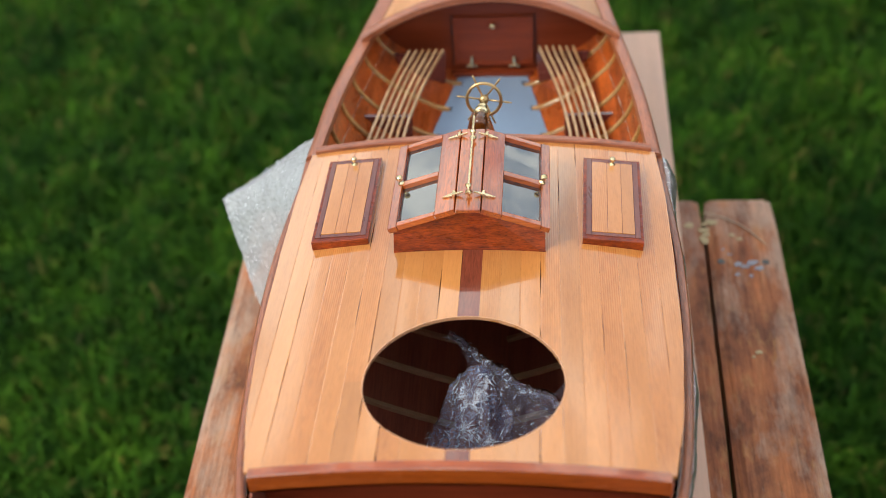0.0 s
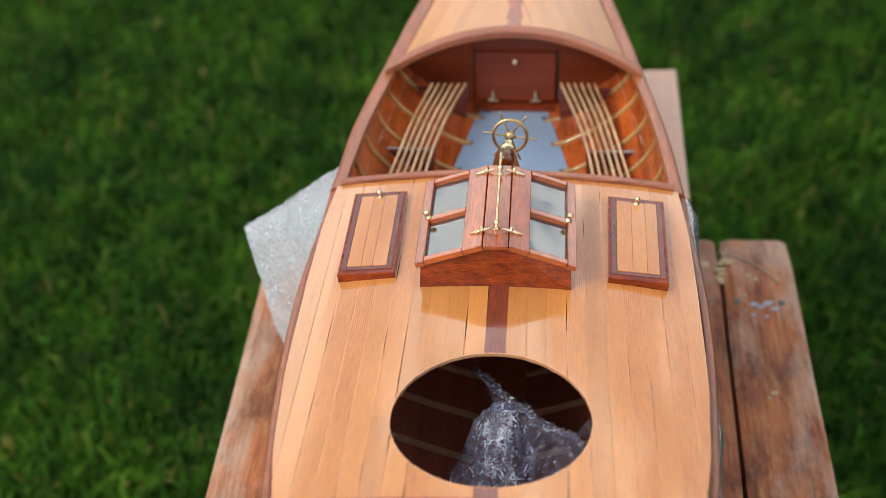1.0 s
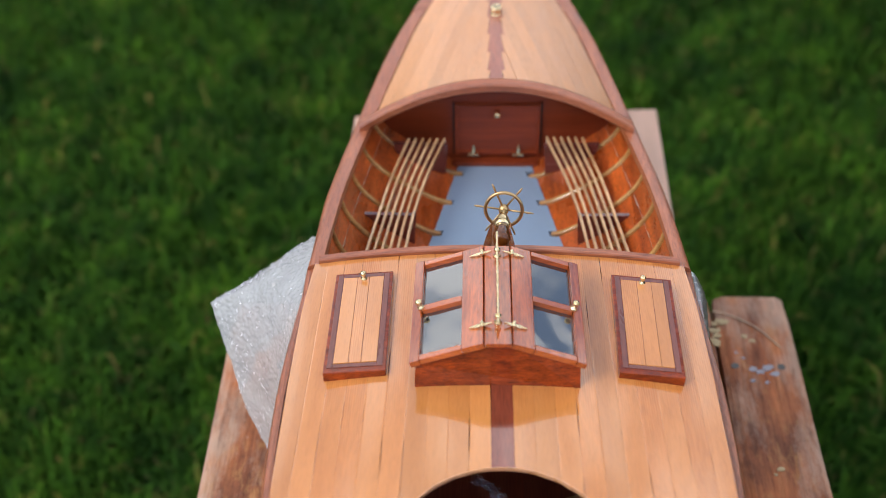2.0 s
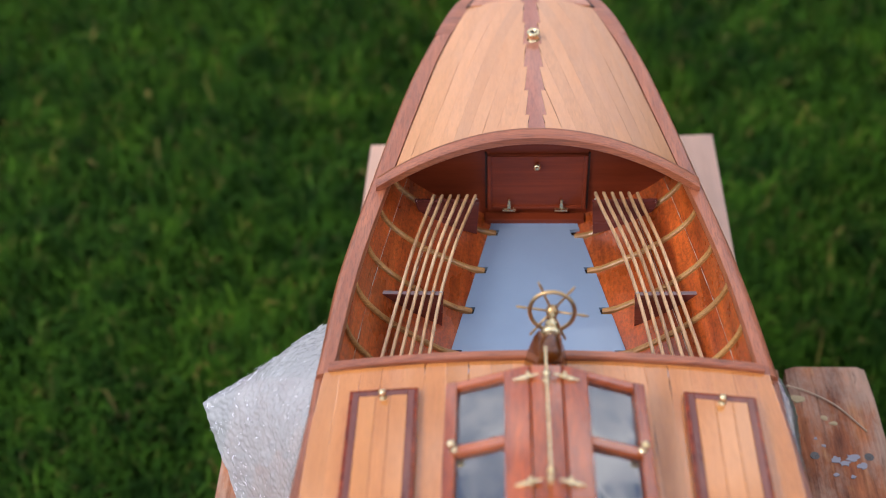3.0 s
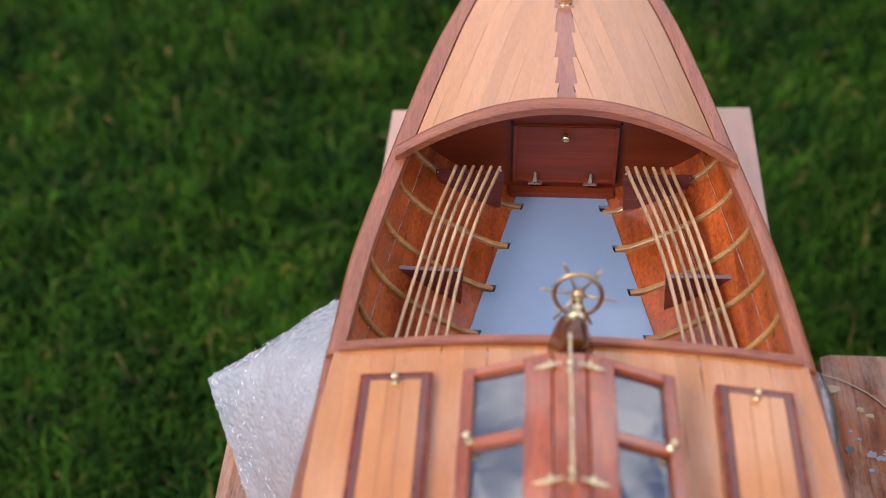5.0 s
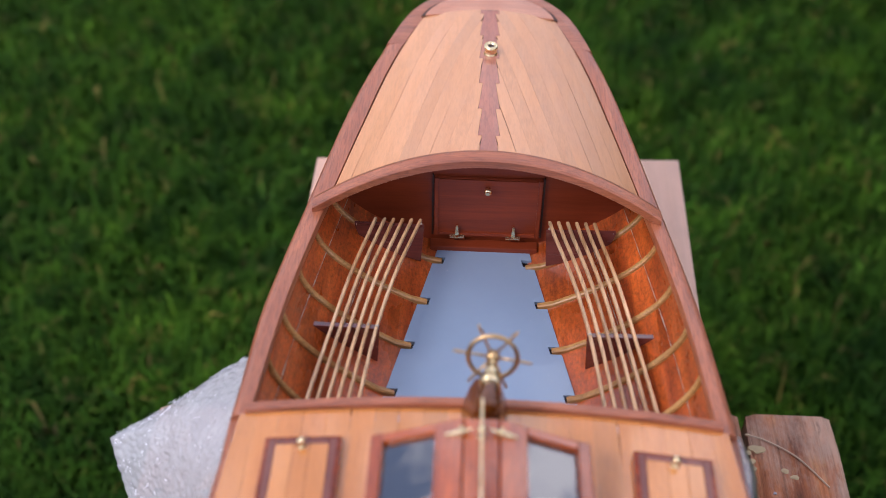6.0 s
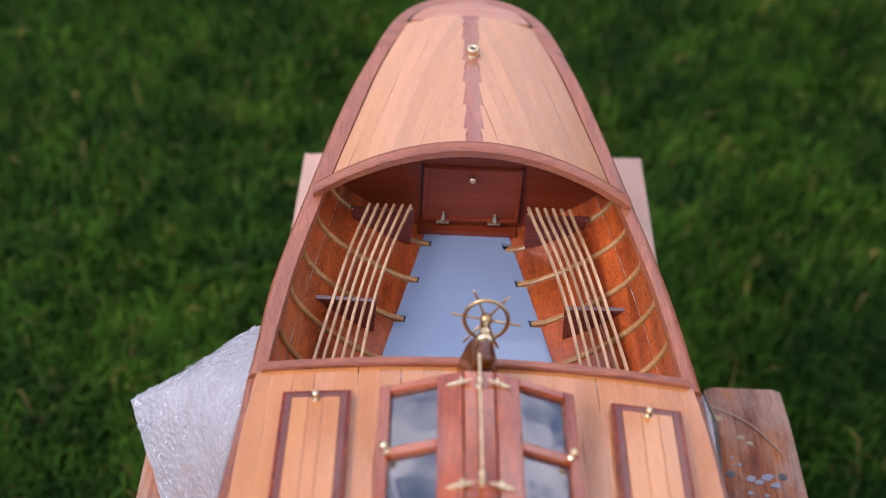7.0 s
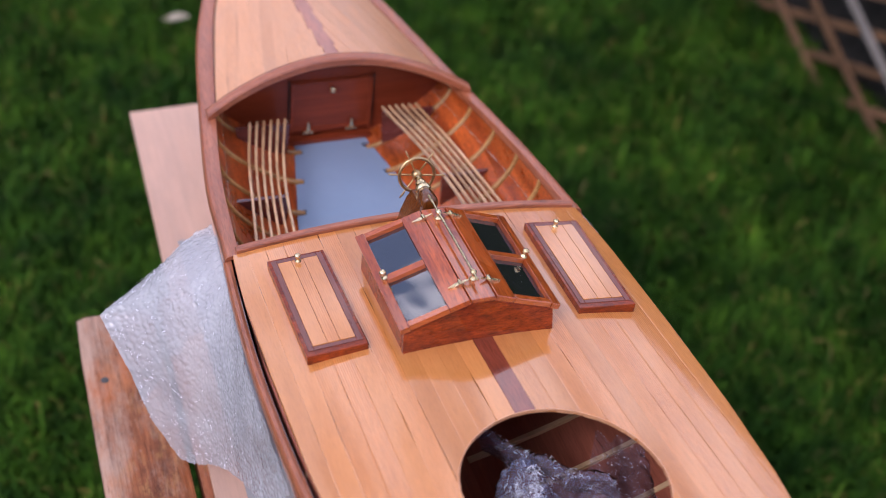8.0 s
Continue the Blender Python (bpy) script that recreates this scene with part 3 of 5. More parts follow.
HULL_Y = sorted(set(stations(BOW, 0.55, 40) + stations(0.55, STERN, 24, True)))
for side in (-1, 1):
    rows = []
    for y in HULL_Y:
        zg, zk, x = sheer(y) - 0.006 - 0.006 * smoothstep(0.16, 0.13, y), keel(y), beam(y) - 0.0015 - 0.002 * smoothstep(0.16, 0.13, y)
        rows.append([(side * (x * (1 - (1 - s) ** 2.3) + 0.002), y, lerp(zk, zg, s)) for s in (i / 14 for i in range(15))])
    bm = sheet(bmesh.new(), rows, (-side * 0.0035, 0, 0.0006))
    part("hull_side", bm, MAHOGANY, boat, "mahogany planked hull side", smooth=False)
bm = bmesh.new()
sweep(bm, [[(-0.004, y, keel(y) - 0.011), (0.004, y, keel(y) - 0.011), (0.004, y, keel(y) + 0.004), (-0.004, y, keel(y) + 0.004)] for y in stations(-0.52, 0.62, 30)])
part("keel", bm, MAHOGANY, boat)


# gunwales: capping boards along the sheer, narrow beside the cabin, wide round the stern
def inner_edge(y):
    return max(0.0, beam(y) - lerp(0.0105, 0.0135, smoothstep(0.25, 0.5, y)))


for side in (-1, 1):
    rows = []
    for y in stations(0.148, 0.5585, 44):
        a, b, z = beam(y) + (0.0022 * smoothstep(0.16, 0.25, y) * smoothstep(0.56, 0.45, y) if side < 0 else 0), inner_edge(y), sheer(y)
        rows.append([(side * (a + 0.0010), y, z - 0.0040), (side * (a + 0.0003), y, z - 0.0021), (side * (a - 0.0012), y, z - 0.0007), (side * lerp(a, b, 0.35), y, z + 0.0003), (side * lerp(a, b, 0.65), y, z + 0.0007), (side * (b + 0.0006), y, z + 0.0004), (side * b, y, z - 0.002)])
    part("gunwale", sheet(bmesh.new(), rows, (0, 0, -0.004)), RAIL, boat, "reddish mahogany gunwale capping")
    rows = []
    for y in stations(-0.55, 0.150, 50):
        a, z = (beam(y) + 0.0005, sheer(y) - 0.0045 - 0.0055 * smoothstep(0.15, 0.12, y))
        rows.append([(side * (a + 0.0012), y, z - 0.002), (side * a, y, z), (side * (a - 0.0025), y, z + 0.0004), (side * (a - 0.0045), y, z)])
    part("rubbing_strake", sheet(bmesh.new(), rows, (0, 0, -0.006)), RAIL, boat, "thin brown rubbing strip beside the cabin top")
def mirrored(points):
    """A smooth curve through half an outline and its mirror image."""
    both = [(-x, y) for x, y in points] + [(x, y) for x, y in points[-2::-1]]
    steps = [0.0]
    for p, q in zip(both, both[1:]):
        steps.append(steps[-1] + math.dist(p, q))
    fx, fy = spline(steps, [p[0] for p in both]), spline(steps, [p[1] for p in both])
    return lambda s: (fx(s * steps[-1]), fy(s * steps[-1]))


rail_out = mirrored([(0.0822, 0.5585), (0.0722, 0.5905), (0.0635, 0.6100), (0.0520, 0.6255), (0.0380, 0.6370), (0.0220, 0.6435), (0.0, 0.6460)])
rail_in = mirrored([(0.0688, 0.5585), (0.0600, 0.5850), (0.0520, 0.6005), (0.0420, 0.6125), (0.0305, 0.6220), (0.0165, 0.6285), (0.0, 0.6305)])
rows = []
for i in range(61):
    (xo, yo), (xi, yi), z = rail_out(i / 60), rail_in(i / 60), 0.644
    rows.append([(xo * 1.012, yo + 0.0008, z - 0.0022), (xo, yo, z - 0.0002), ((xo + xi) / 2, (yo + yi) / 2, z + 0.0006), (xi, yi, z + 0.0002), (xi * 0.996, yi, z - 0.002)])
part("stern_rail", sheet(bmesh.new(), rows, (0, 0, -0.007)), RAIL_X, boat, "rounded mahogany rail round the stern")


# cockpit lining: curved inner planking, two strakes a side
def floor_half(y):
    return lerp(0.0635, 0.0330, (y - 0.2355) / 0.1445)


FLOOR_Z = 0.589


def lining(y, s):
    """Half breadth and height inside the cockpit, from floor (0) to gunwale (1)."""
    x0, x1 = floor_half(y) - 0.003, beam(y) - 0.0085
    return lerp(x0, x1, 1 - (1 - s) ** 1.8), lerp(FLOOR_Z - 0.003, sheer(y) - 0.003, s)


for side in (-1, 1):
    for lo, hi in ((0.0, 0.37), (0.375, 0.70), (0.705, 1.0)):
        rows = [[(side * lining(y, s)[0], y, lining(y, s)[1]) for s in (lerp(lo, hi, i / 7) for i in range(8))] for y in stations(0.148, 0.392, 30)]
        part("strake", sheet(bmesh.new(), rows, (side * 0.0015, 0, -0.0015)), PLANKING, boat, "glossy red-brown inner plank")
    for lo in (0.3725, 0.7025):
        pts = [Vector((side * lining(y, lo)[0], y, lining(y, lo)[1])) + Vector((-side * 0.0002, 0, 0.0002)) for y in stations(0.15, 0.384, 90)]
        part("glue_line", tube(bmesh.new(), pts, [0.00008 + 0.0003 * max(0.0, 0.25 + noise.noise(Vector((p.y * 160, lo * 9, side)))) for p in pts], 5), GLUE, boat, "pale dried glue along a plank seam")
    rows = [[(side * (inner_edge(y) + dx), y, sheer(y) - dz) for dx, dz in ((0.0002, 0.002), (0.0, 0.0065), (0.0012, 0.0085))] for y in stations(0.15, 0.385, 30)]
    part("inwale", sheet(bmesh.new(), rows, (side * 0.002, 0, 0)), MAHOGANY, boat)
    # bent ribs
    for y in (0.3655 - 0.004 * (side > 0), 0.3235, 0.2810, 0.2385, 0.1965, 0.157):
        pts = []
        for i in range(13):
            s = lerp(-0.018, 0.955, i / 12)
            x, z = lining(y, max(s, 0.0))
            if s < 0:
                x, z = x + s * 0.15, FLOOR_Z + 0.0012 + s * 0.15
            pts.append(Vector((side * x, y + 0.004 * s, z)))
        rings = []
        for i, p in enumerate(pts):
            d = (pts[min(i + 1, 12)] - pts[max(i - 1, 0)]).normalized()
            n = Vector((-d.z, 0, d.x)) * (1 if side > 0 else -1)
            n = n if n.z > 0 else -n
            rings.append([p + n * h + Vector((0, w, 0)) for h, w in ((-0.001, -0.0021), (0.0018, -0.0021), (0.0026, -0.0012), (0.0026, 0.0012), (0.0018, 0.0021), (-0.001, 0.0021))])
        part("rib", sweep(bmesh.new(), rings), ASH_RIB, boat, "pale bent wooden rib")

# painted cockpit floor with notches at the ribs
NOTCHES = (0.3655, 0.3235, 0.2810, 0.2385, 0.1965)
ys = sorted({0.150, 0.3775, *(n - 0.0034 for n in NOTCHES), *(n + 0.0034 for n in NOTCHES)} | {n + d for n in NOTCHES for d in (-0.00345, 0.00345)})
rows = []
for y in ys:
    cut = 0.0078 if any(abs(y - n) < 0.00342 for n in NOTCHES) else 0.0
    h = floor_half(y)
    rows.append([(s * (h - (cut if abs(s) == 1 else 0)) if abs(s) == 1 else s * (h - 0.010), y, FLOOR_Z) for s in (-1, -0.9, -0.5, 0, 0.5, 0.9, 1)])
part("cockpit_floor", sheet(bmesh.new(), rows, (0, 0, -0.003)), FLOOR, boat, "blue-grey painted cockpit floor with rib notches")
rows = [[(s * (floor_half(y) + 0.004), y, FLOOR_Z - 0.0045) for s in (-1, 1)] for y in (0.15, 0.39)]
part("bilge", sheet(bmesh.new(), rows, (0, 0, -0.002)), SHADE, boat)


# after bulkhead with its hinged locker door
def stern_sag(y):
    return 0.034 * (max(0.0, inner_edge(y)) / 0.1095) ** 2


def stern_deck_z(x, y):
    w = max(0.02, inner_edge(y))
    return sheer(y) + 0.0005 + stern_sag(y) * (1 - min(1.0, abs(x) / w) ** 2)


BULK_Y = 0.386
rows = []
for i in range(33):
    x = lerp(-0.112, 0.112, i / 32)
    top = min(stern_deck_z(x, 0.37) - 0.004, 0.70)
    s = min(1.0, max(0.0, (abs(x) - floor_half(0.386)) / (0.109 - floor_half(0.386))))
    low = FLOOR_Z - 0.006 + (0.06 * (1 - (1 - s) ** 0.46) if s > 0 else 0)
    rows.append([(x, BULK_Y, lerp(min(low, top - 0.002), top, k / 6)) for k in range(7)])
part("bulkhead", sheet(bmesh.new(), rows, (0, 0.004, 0)), PANEL, boat, "dark red-brown bulkhead under the stern deck")
door = part("locker_door", block(bmesh.new(), pose(0.0016, BULK_Y - 0.001, 0.6255), (0.0765, 0.003, 0.054), 0.0006), PANEL, boat, "dark locker door hinged at its lower edge")
for x, z, w, h in ((0.0016, 0.6503, 0.0702, 0.0032), (0.0016, 0.6003, 0.0702, 0.0030), (-0.0352, 0.6255, 0.0030, 0.054), (0.0384, 0.6255, 0.0030, 0.054)):
    part("door_frame", block(bmesh.new(), pose(x, BULK_Y - 0.0029, z), (w, 0.0014, h), 0.0004), PANEL, door)
# Dark strips painted in for the shaded gaps beside the door.
for x in (-0.0378, 0.0410):
    part("door_gap", block(bmesh.new(), pose(x, BULK_Y - 0.0012, 0.626), (0.0012, 0.002, 0.056)), SHADE, door)
bm = bmesh.new()
lathe(bm, [(0.0016, 0), (0.0016, 0.002), (0.0028, 0.003), (0.0030, 0.0048), (0.0022, 0.006), (0.0004, 0.0062)], pose(0.0011, BULK_Y - 0.003, 0.6445, 90, 0, 0))
part("door_knob", bm, BRASS, door, "small brass knob", True)
for x in (-0.0199, 0.0210):
    bm = bmesh.new()
    block(bm, pose(x, BULK_Y - 0.0038, 0.5985), (0.0105, 0.0022, 0.0032), 0.0005)
    tube(bm, [(x - 0.0052, BULK_Y - 0.0052, 0.6), (x + 0.0052, BULK_Y - 0.0052, 0.6)], 0.0009)
    sweep(bm, [[(x + s * 0.0015, BULK_Y - 0.0042, 0.6), (x + s * 0.0015, BULK_Y - 0.0056, 0.6), (x + s * 0.0007, BULK_Y - 0.0056, 0.6095), (x + s * 0.0007, BULK_Y - 0.0042, 0.6095)] for s in (-1, 1)])
    part("hinge", bm, BRASS, door, "brass strap hinge")

part("bulkhead_sill", block(bmesh.new(), pose(0, 0.3805, FLOOR_Z + 0.0005), (2 * floor_half(0.379) + 0.012, 0.0085, 0.0075), 0.0006), PANEL, boat, "dark sill along the foot of the bulkhead")

# side seats: six ash battens a side on two brackets
for side in (-1, 1):
    for k in range(6):
        pts = []
        for i in range(15):
            y = lerp(0.150, 0.3655 + 0.003 * (side > 0), i / 14)
            inner = spline((0.15, 0.2025, 0.257, 0.31, 0.366), (0.0812, 0.0752, 0.0695, 0.0602, 0.0456))(y)
            outer = spline((0.15, 0.2025, 0.257, 0.31, 0.366), (0.1125, 0.1066, 0.0985, 0.0900, 0.0774))(y)
            pts.append((side * lerp(inner, outer, k / 5), y, 0.6275))
        rings = [[(x + dx, y, z + dz) for dx, dz in ((-0.0011, -0.0012), (0.0011, -0.0012), (0.0012, 0.0006), (0.0007, 0.0013), (-0.0007, 0.0013), (-0.0012, 0.0006))] for x, y, z in pts]
        part("seat_batten", sweep(bmesh.new(), rings), ASH, boat, "slim pale seat batten")
    for y, a, b in ((0.2605, 0.0672, 0.1125), (0.3595, 0.0430, 0.0920), (0.168, 0.0780, 0.1240)):
        prof = [(a, 0.6258), (b, 0.6268)] + [(lining(y, s)[0], lining(y, s)[1]) for s in (0.50, 0.34, 0.18, 0.06)]
        prof = [(x, z) for x, z in prof if x >= a or z > 0.6]
        prof.append((a + 0.002, lining(y, 0.05)[1] + 0.004))
        bm = bmesh.new()
        sweep(bm, [[(side * x, yy, z) for x, z in prof] for yy in (y, y + 0.0035)])
        part("seat_bracket", bm, BRACKET, boat, "dark wooden seat bracket")

    for k, (x, y, z) in enumerate(((0.1135, 0.2615, 0.6272), (0.0688, 0.2600, 0.6290), (0.0745, 0.2612, 0.6288), (0.1120, 0.2590, 0.6240), (0.0450, 0.3600, 0.6290), (0.0905, 0.3600, 0.6262), (0.0700, 0.2640, 0.5990), (0.1010, 0.2640, 0.6120))):
        bm = bmesh.new()
        bmesh.ops.create_icosphere(bm, subdivisions=2, radius=0.0014, matrix=Matrix.Translation((side * x, y, z)))
        for v in bm.verts:
            c = Vector((side * x, y, z))
            v.co = c + (v.co - c) * (0.75 + 0.8 * noise.noise(v.co * 700)) * (1.0 - 0.08 * k)
        part("glue_spot", bm, GLUE, boat, "pale dried glue blob", True)

# stern deck: planks swept with the sides, nibbed into a toothed king plank
DECK_Y0, DECK_Y1, PITCH = 0.352, 0.600, 0.0107


def king_half(y):
    step = (y - 0.362) / 0.0385
    return 0.0047 + 0.0030 * (1 - (step % 1.0)) if y < 0.62 else 0.0085


def with_teeth(ys):
    """Adds a station on each side of every step of the king plank."""
    steps = [0.362 + 0.0385 * k for k in range(1, 7)]
    return sorted(set(ys) | {s + d for s in steps for d in (-0.00005, 0.00005) if ys[0] < s < ys[-1]})


def plank_side(y):
    return inner_edge(y) - 0.0006 - 0.0006 * smoothstep(0.38, 0.5, y)


stern_deck = part("stern_deck", sheet(bmesh.new(), [[(s * inner_edge(y), y, stern_deck_z(s * inner_edge(y), y) - 0.0012) for s in (k / 8 - 1 for k in range(17))] for y in stations(0.3625, 0.602, 30)], (0, 0, -0.003)), CAULK, boat, "dark backing under the stern planks")
for side in (-1, 1):
    for k in range(10):
        rows, ends = [], False
        edge = min(1.0, max(0.0, plank_side(0.36) - (k + 0.5) * PITCH) / 0.1185)
        for y in with_teeth(stations(0.3465 + 0.0155 * (1 - edge**2), DECK_Y1, 46)):
            a = max(king_half(y) + 0.0002, plank_side(y) - (k + 1) * PITCH + 0.00002 + 0.0007 * max(0.0, noise.noise(Vector((k * 3.7 + 40 * side, y * 17, 2.5))) - 0.05))
            b = plank_side(y) - k * PITCH - 0.00002
            if b - a < 0.0004 or ends:
                ends = True
                continue
            rows.append([(side * lerp(a, b, s), y, stern_deck_z(lerp(a, b, s), y) - (0.00003 if s in (0, 1) else 0)) for s in (0, 0.06, 0.5, 0.94, 1)])
        if len(rows) > 2:
            part("plank", sheet(bmesh.new(), rows, (0, 0, -0.0016)), PINE_SATIN, stern_deck)
rows = []
for y in with_teeth(stations(0.3622, 0.5985, 40)):
    h = king_half(y)
    rows.append([(s * h, y, stern_deck_z(s * h, y) + 0.0001) for s in (-1, -0.5, 0, 0.5, 1)])
part("king_plank", sheet(bmesh.new(), rows, (0, 0, -0.0016)), KING_SATIN, stern_deck, "toothed dark centre plank")
rows = []
for i in range(21):
    y = lerp(0.5975, 0.634, i / 20)
    w = max(0.004, 0.0555 * math.sqrt(max(0.0, 1 - ((y - 0.585) / 0.052) ** 2)))
    rows.append([(s * w, y, 0.6475 + 0.003 * (1 - s * s) - 0.05 * (y - 0.5975)) for s in (-1, -0.6, -0.2, 0.2, 0.6, 1)])
part("margin_backing", sheet(bmesh.new(), [[(x * 1.05, y + 0.001, z - 0.002) for x, y, z in r] for r in rows], (0, 0, -0.002)), CAULK, stern_deck)
rows = [[(x * 0.985, y - 0.0012 * k / 20, z) for x, y, z in r] for k, r in enumerate(rows)]
part("margin_plank", sheet(bmesh.new(), rows, (0, 0, -0.001)), MARGIN, stern_deck, "pale mahogany end piece")

# curved coaming over the after end of the cockpit
rows = []
for i in range(41):
    s = lerp(-1, 1, i / 40)
    x = s * 0.1185
    y = 0.3425 + 0.0155 * (1 - s * s)
    z = sheer(0.345) + 0.004 + 0.034 * (1 - abs(s) ** 2.0)
    rows.append([(x, y - 0.0010, z - 0.0055), (x, y - 0.0014, z + 0.0004), (x, y - 0.0004, z + 0.0018), (x, y + 0.0065, z + 0.0022), (x, y + 0.0098, z + 0.0010), (x, y + 0.0102, z - 0.0015)])
part("after_coaming", sheet(bmesh.new(), rows, (0, 0.003, -0.0025)), RAIL_X, boat, "arched mahogany coaming")

# brass fairlead on the stern deck
bm = bmesh.new()
lathe(bm, [(0.0066, 0), (0.0066, 0.0010), (0.0056, 0.0020), (0.0053, 0.0042), (0.0055, 0.0060), (0.0063, 0.0072), (0.0063, 0.0090), (0.0054, 0.0099), (0.0030, 0.0099), (0.0027, 0.0060), (0.0003, 0.0058)], pose(0.0008, 0.524, stern_deck_z(0, 0.524) - 0.0003, 3, 0, 0) @ Matrix.Scale(0.86, 4), 20)
part("fairlead", bm, BRASS, boat, "turned brass deck fitting with a bore", True)
# Dark disc stands in for the shade inside the bore.
part("fairlead_bore", lathe(bmesh.new(), [(0.0024, 0.0), (0.0024, 0.0012)], pose(0.0008, 0.5236, stern_deck_z(0, 0.524) + 0.0062)), SHADE, boat)

# ---- cabin top: cambered planked roof with a round opening ----
roof_half = spline((-0.2135, -0.163, -0.13, -0.0867, 0.0, 0.044, 0.10, 0.1485), (0.1235, 0.1320, 0.1350, 0.1383, 0.1402, 0.1412, 0.1400, 0.1372))
ROOF_Y0, ROOF_Y1, HOLE_Y, HOLE_R = -0.2125, 0.1485, -0.1395, 0.0624


def roof_z(x, y):
    return 0.7015 - 0.125 * y + 0.035 * max(0, -y) ** 2 - 0.0125 * (x / 0.138) ** 2


roof = part("cabin_top", sweep(bmesh.new(), [[(s * (roof_half(y) - 0.0008), y, roof_z(s * roof_half(y), y) - dz) for s, dz in ((-1, 0.0015), (-1, 0.006))] + [(s * (roof_half(y) - 0.007), y, roof_z(s * roof_half(y), y) - 0.006) for s in (-1,)] for y in stations(ROOF_Y0, ROOF_Y1, 24)]), CAULK, boat, "planked pine cabin top with a round opening")
part("roof_edge", sweep(bmesh.new(), [[(roof_half(y) - 0.0008, y, roof_z(roof_half(y), y) - 0.0015), (roof_half(y) - 0.0008, y, roof_z(roof_half(y), y) - 0.006), (roof_half(y) - 0.007, y, roof_z(roof_half(y), y) - 0.006)] for y in stations(ROOF_Y0, ROOF_Y1, 24)]), CAULK, roof)


def seam(x, y):
    """Half the width of the gap beside a plank: open in places, tight in others."""
    return 0.00072 * max(0.0, noise.noise(Vector((657 * round(abs(x), 3), y * 30, 0.5 if x > 0 else 8.5))) - 0.13)


def add_plank(columns, parent, material=PINE, name="plank"):
    """One plank from columns of (x, y from, y to); each column gets the same number of points."""
    n = max(3, int(max(b - a for _, a, b in columns) / 0.005))
    rows = []
    for i in range(n + 1):
        row = []
        for j, (x, a, b) in enumerate(columns):
            y = lerp(a, b, i / n)
            gap = seam(x, y)
            x += (gap if j == 0 else -gap if j == len(columns) - 1 else 0) * (1 if columns[-1][0] > columns[0][0] else -1)
            row.append((x, y, roof_z(x, y) - (0.00003 if j in (0, len(columns) - 1) else 0)))
        rows.append(row)
    return part(name, sheet(bmesh.new(), rows, (0, 0, -0.0028)), material, parent)


STRIP, WIDE = 0.0070, 0.01335
for side in (-1, 1):
    for k in range(10):
        a, b = STRIP + k * WIDE + 0.00002, STRIP + (k + 1) * WIDE - 0.00002
        if k <= 4:
            xs = sorted([lerp(a, b, s) for s in (0, 0.05, 0.35, 0.65, 0.95, 1)] + ([HOLE_R - d for d in (0.0, 0.00012, 0.0005, 0.0012, 0.0022, 0.0036, 0.0055) if HOLE_R - d > a] if a < HOLE_R < b else []))
            arc = [math.sqrt(max(0.0, HOLE_R**2 - x * x)) for x in xs]
            if a < HOLE_R:
                add_plank([(side * x, ROOF_Y0, HOLE_Y - c) for x, c in zip(xs, arc)], roof)
                start = [HOLE_Y + c for c in arc]
            else:
                start = [ROOF_Y0] * len(xs)
            if k <= 2:
                add_plank([(side * x, y, 0.0035) for x, y in zip(xs, start)], roof)
                add_plank([(side * x, 0.0985, ROOF_Y1) for x in xs], roof)
            else:
                add_plank([(side * x, y, ROOF_Y1) for x, y in zip(xs, start)], roof)
        else:
            rows = []
            for y in stations(ROOF_Y0, ROOF_Y1, 120 if k > 7 else 40):
                hi = min(b, roof_half(y))
                if hi - a > 0.0006:
                    g = seam(side * a, y)
                    rows.append([(side * lerp(a + g, hi, s), y, roof_z(lerp(a + g, hi, s), y) - (0.00003 if s in (0, 1) else 0)) for s in (0, 0.05, 0.5, 0.95, 1)])
            if len(rows) > 2:
                part("plank", sheet(bmesh.new(), rows, (0, 0, -0.0028)), PINE, roof)
mid = [-STRIP, -STRIP * 0.9, 0, STRIP * 0.9, STRIP]  # dark centre plank
add_plank([(x, ROOF_Y0, HOLE_Y - math.sqrt(HOLE_R**2 - x * x)) for x in mid], roof, KING, "king_plank")
add_plank([(x, HOLE_Y + math.sqrt(HOLE_R**2 - x * x), 0.0035) for x in mid], roof, KING, "king_plank")
add_plank([(x, 0.0985, ROOF_Y1) for x in mid], roof, KING, "king_plank")
# rim of the opening, sawn by hand
rings = []
for i in range(181):
    a = 2 * math.pi * i / 180
    c = Vector((math.cos(a), math.sin(a), 0))
    nick = 0.0005 * noise.noise(c * 9) + 0.0009 * max(0.0, noise.noise(c * 31) - 0.25)
    ring = []
    for r, dz in ((HOLE_R + 0.0003, 0.0001), (HOLE_R - 0.0004 + 0.4 * nick, 0.0001 - 0.2 * abs(nick)), (HOLE_R - 0.0002 + nick, -0.0027), (HOLE_R + 0.0003, -0.0026)):
        x, y = r * c.x, HOLE_Y + r * c.y
        ring.append((x, y, roof_z(x, y) + dz))
    rings.append(ring)
part("opening_rim", sweep(bmesh.new(), rings, caps=False), PINE_SATIN, roof, "pale cut edge of the round opening")

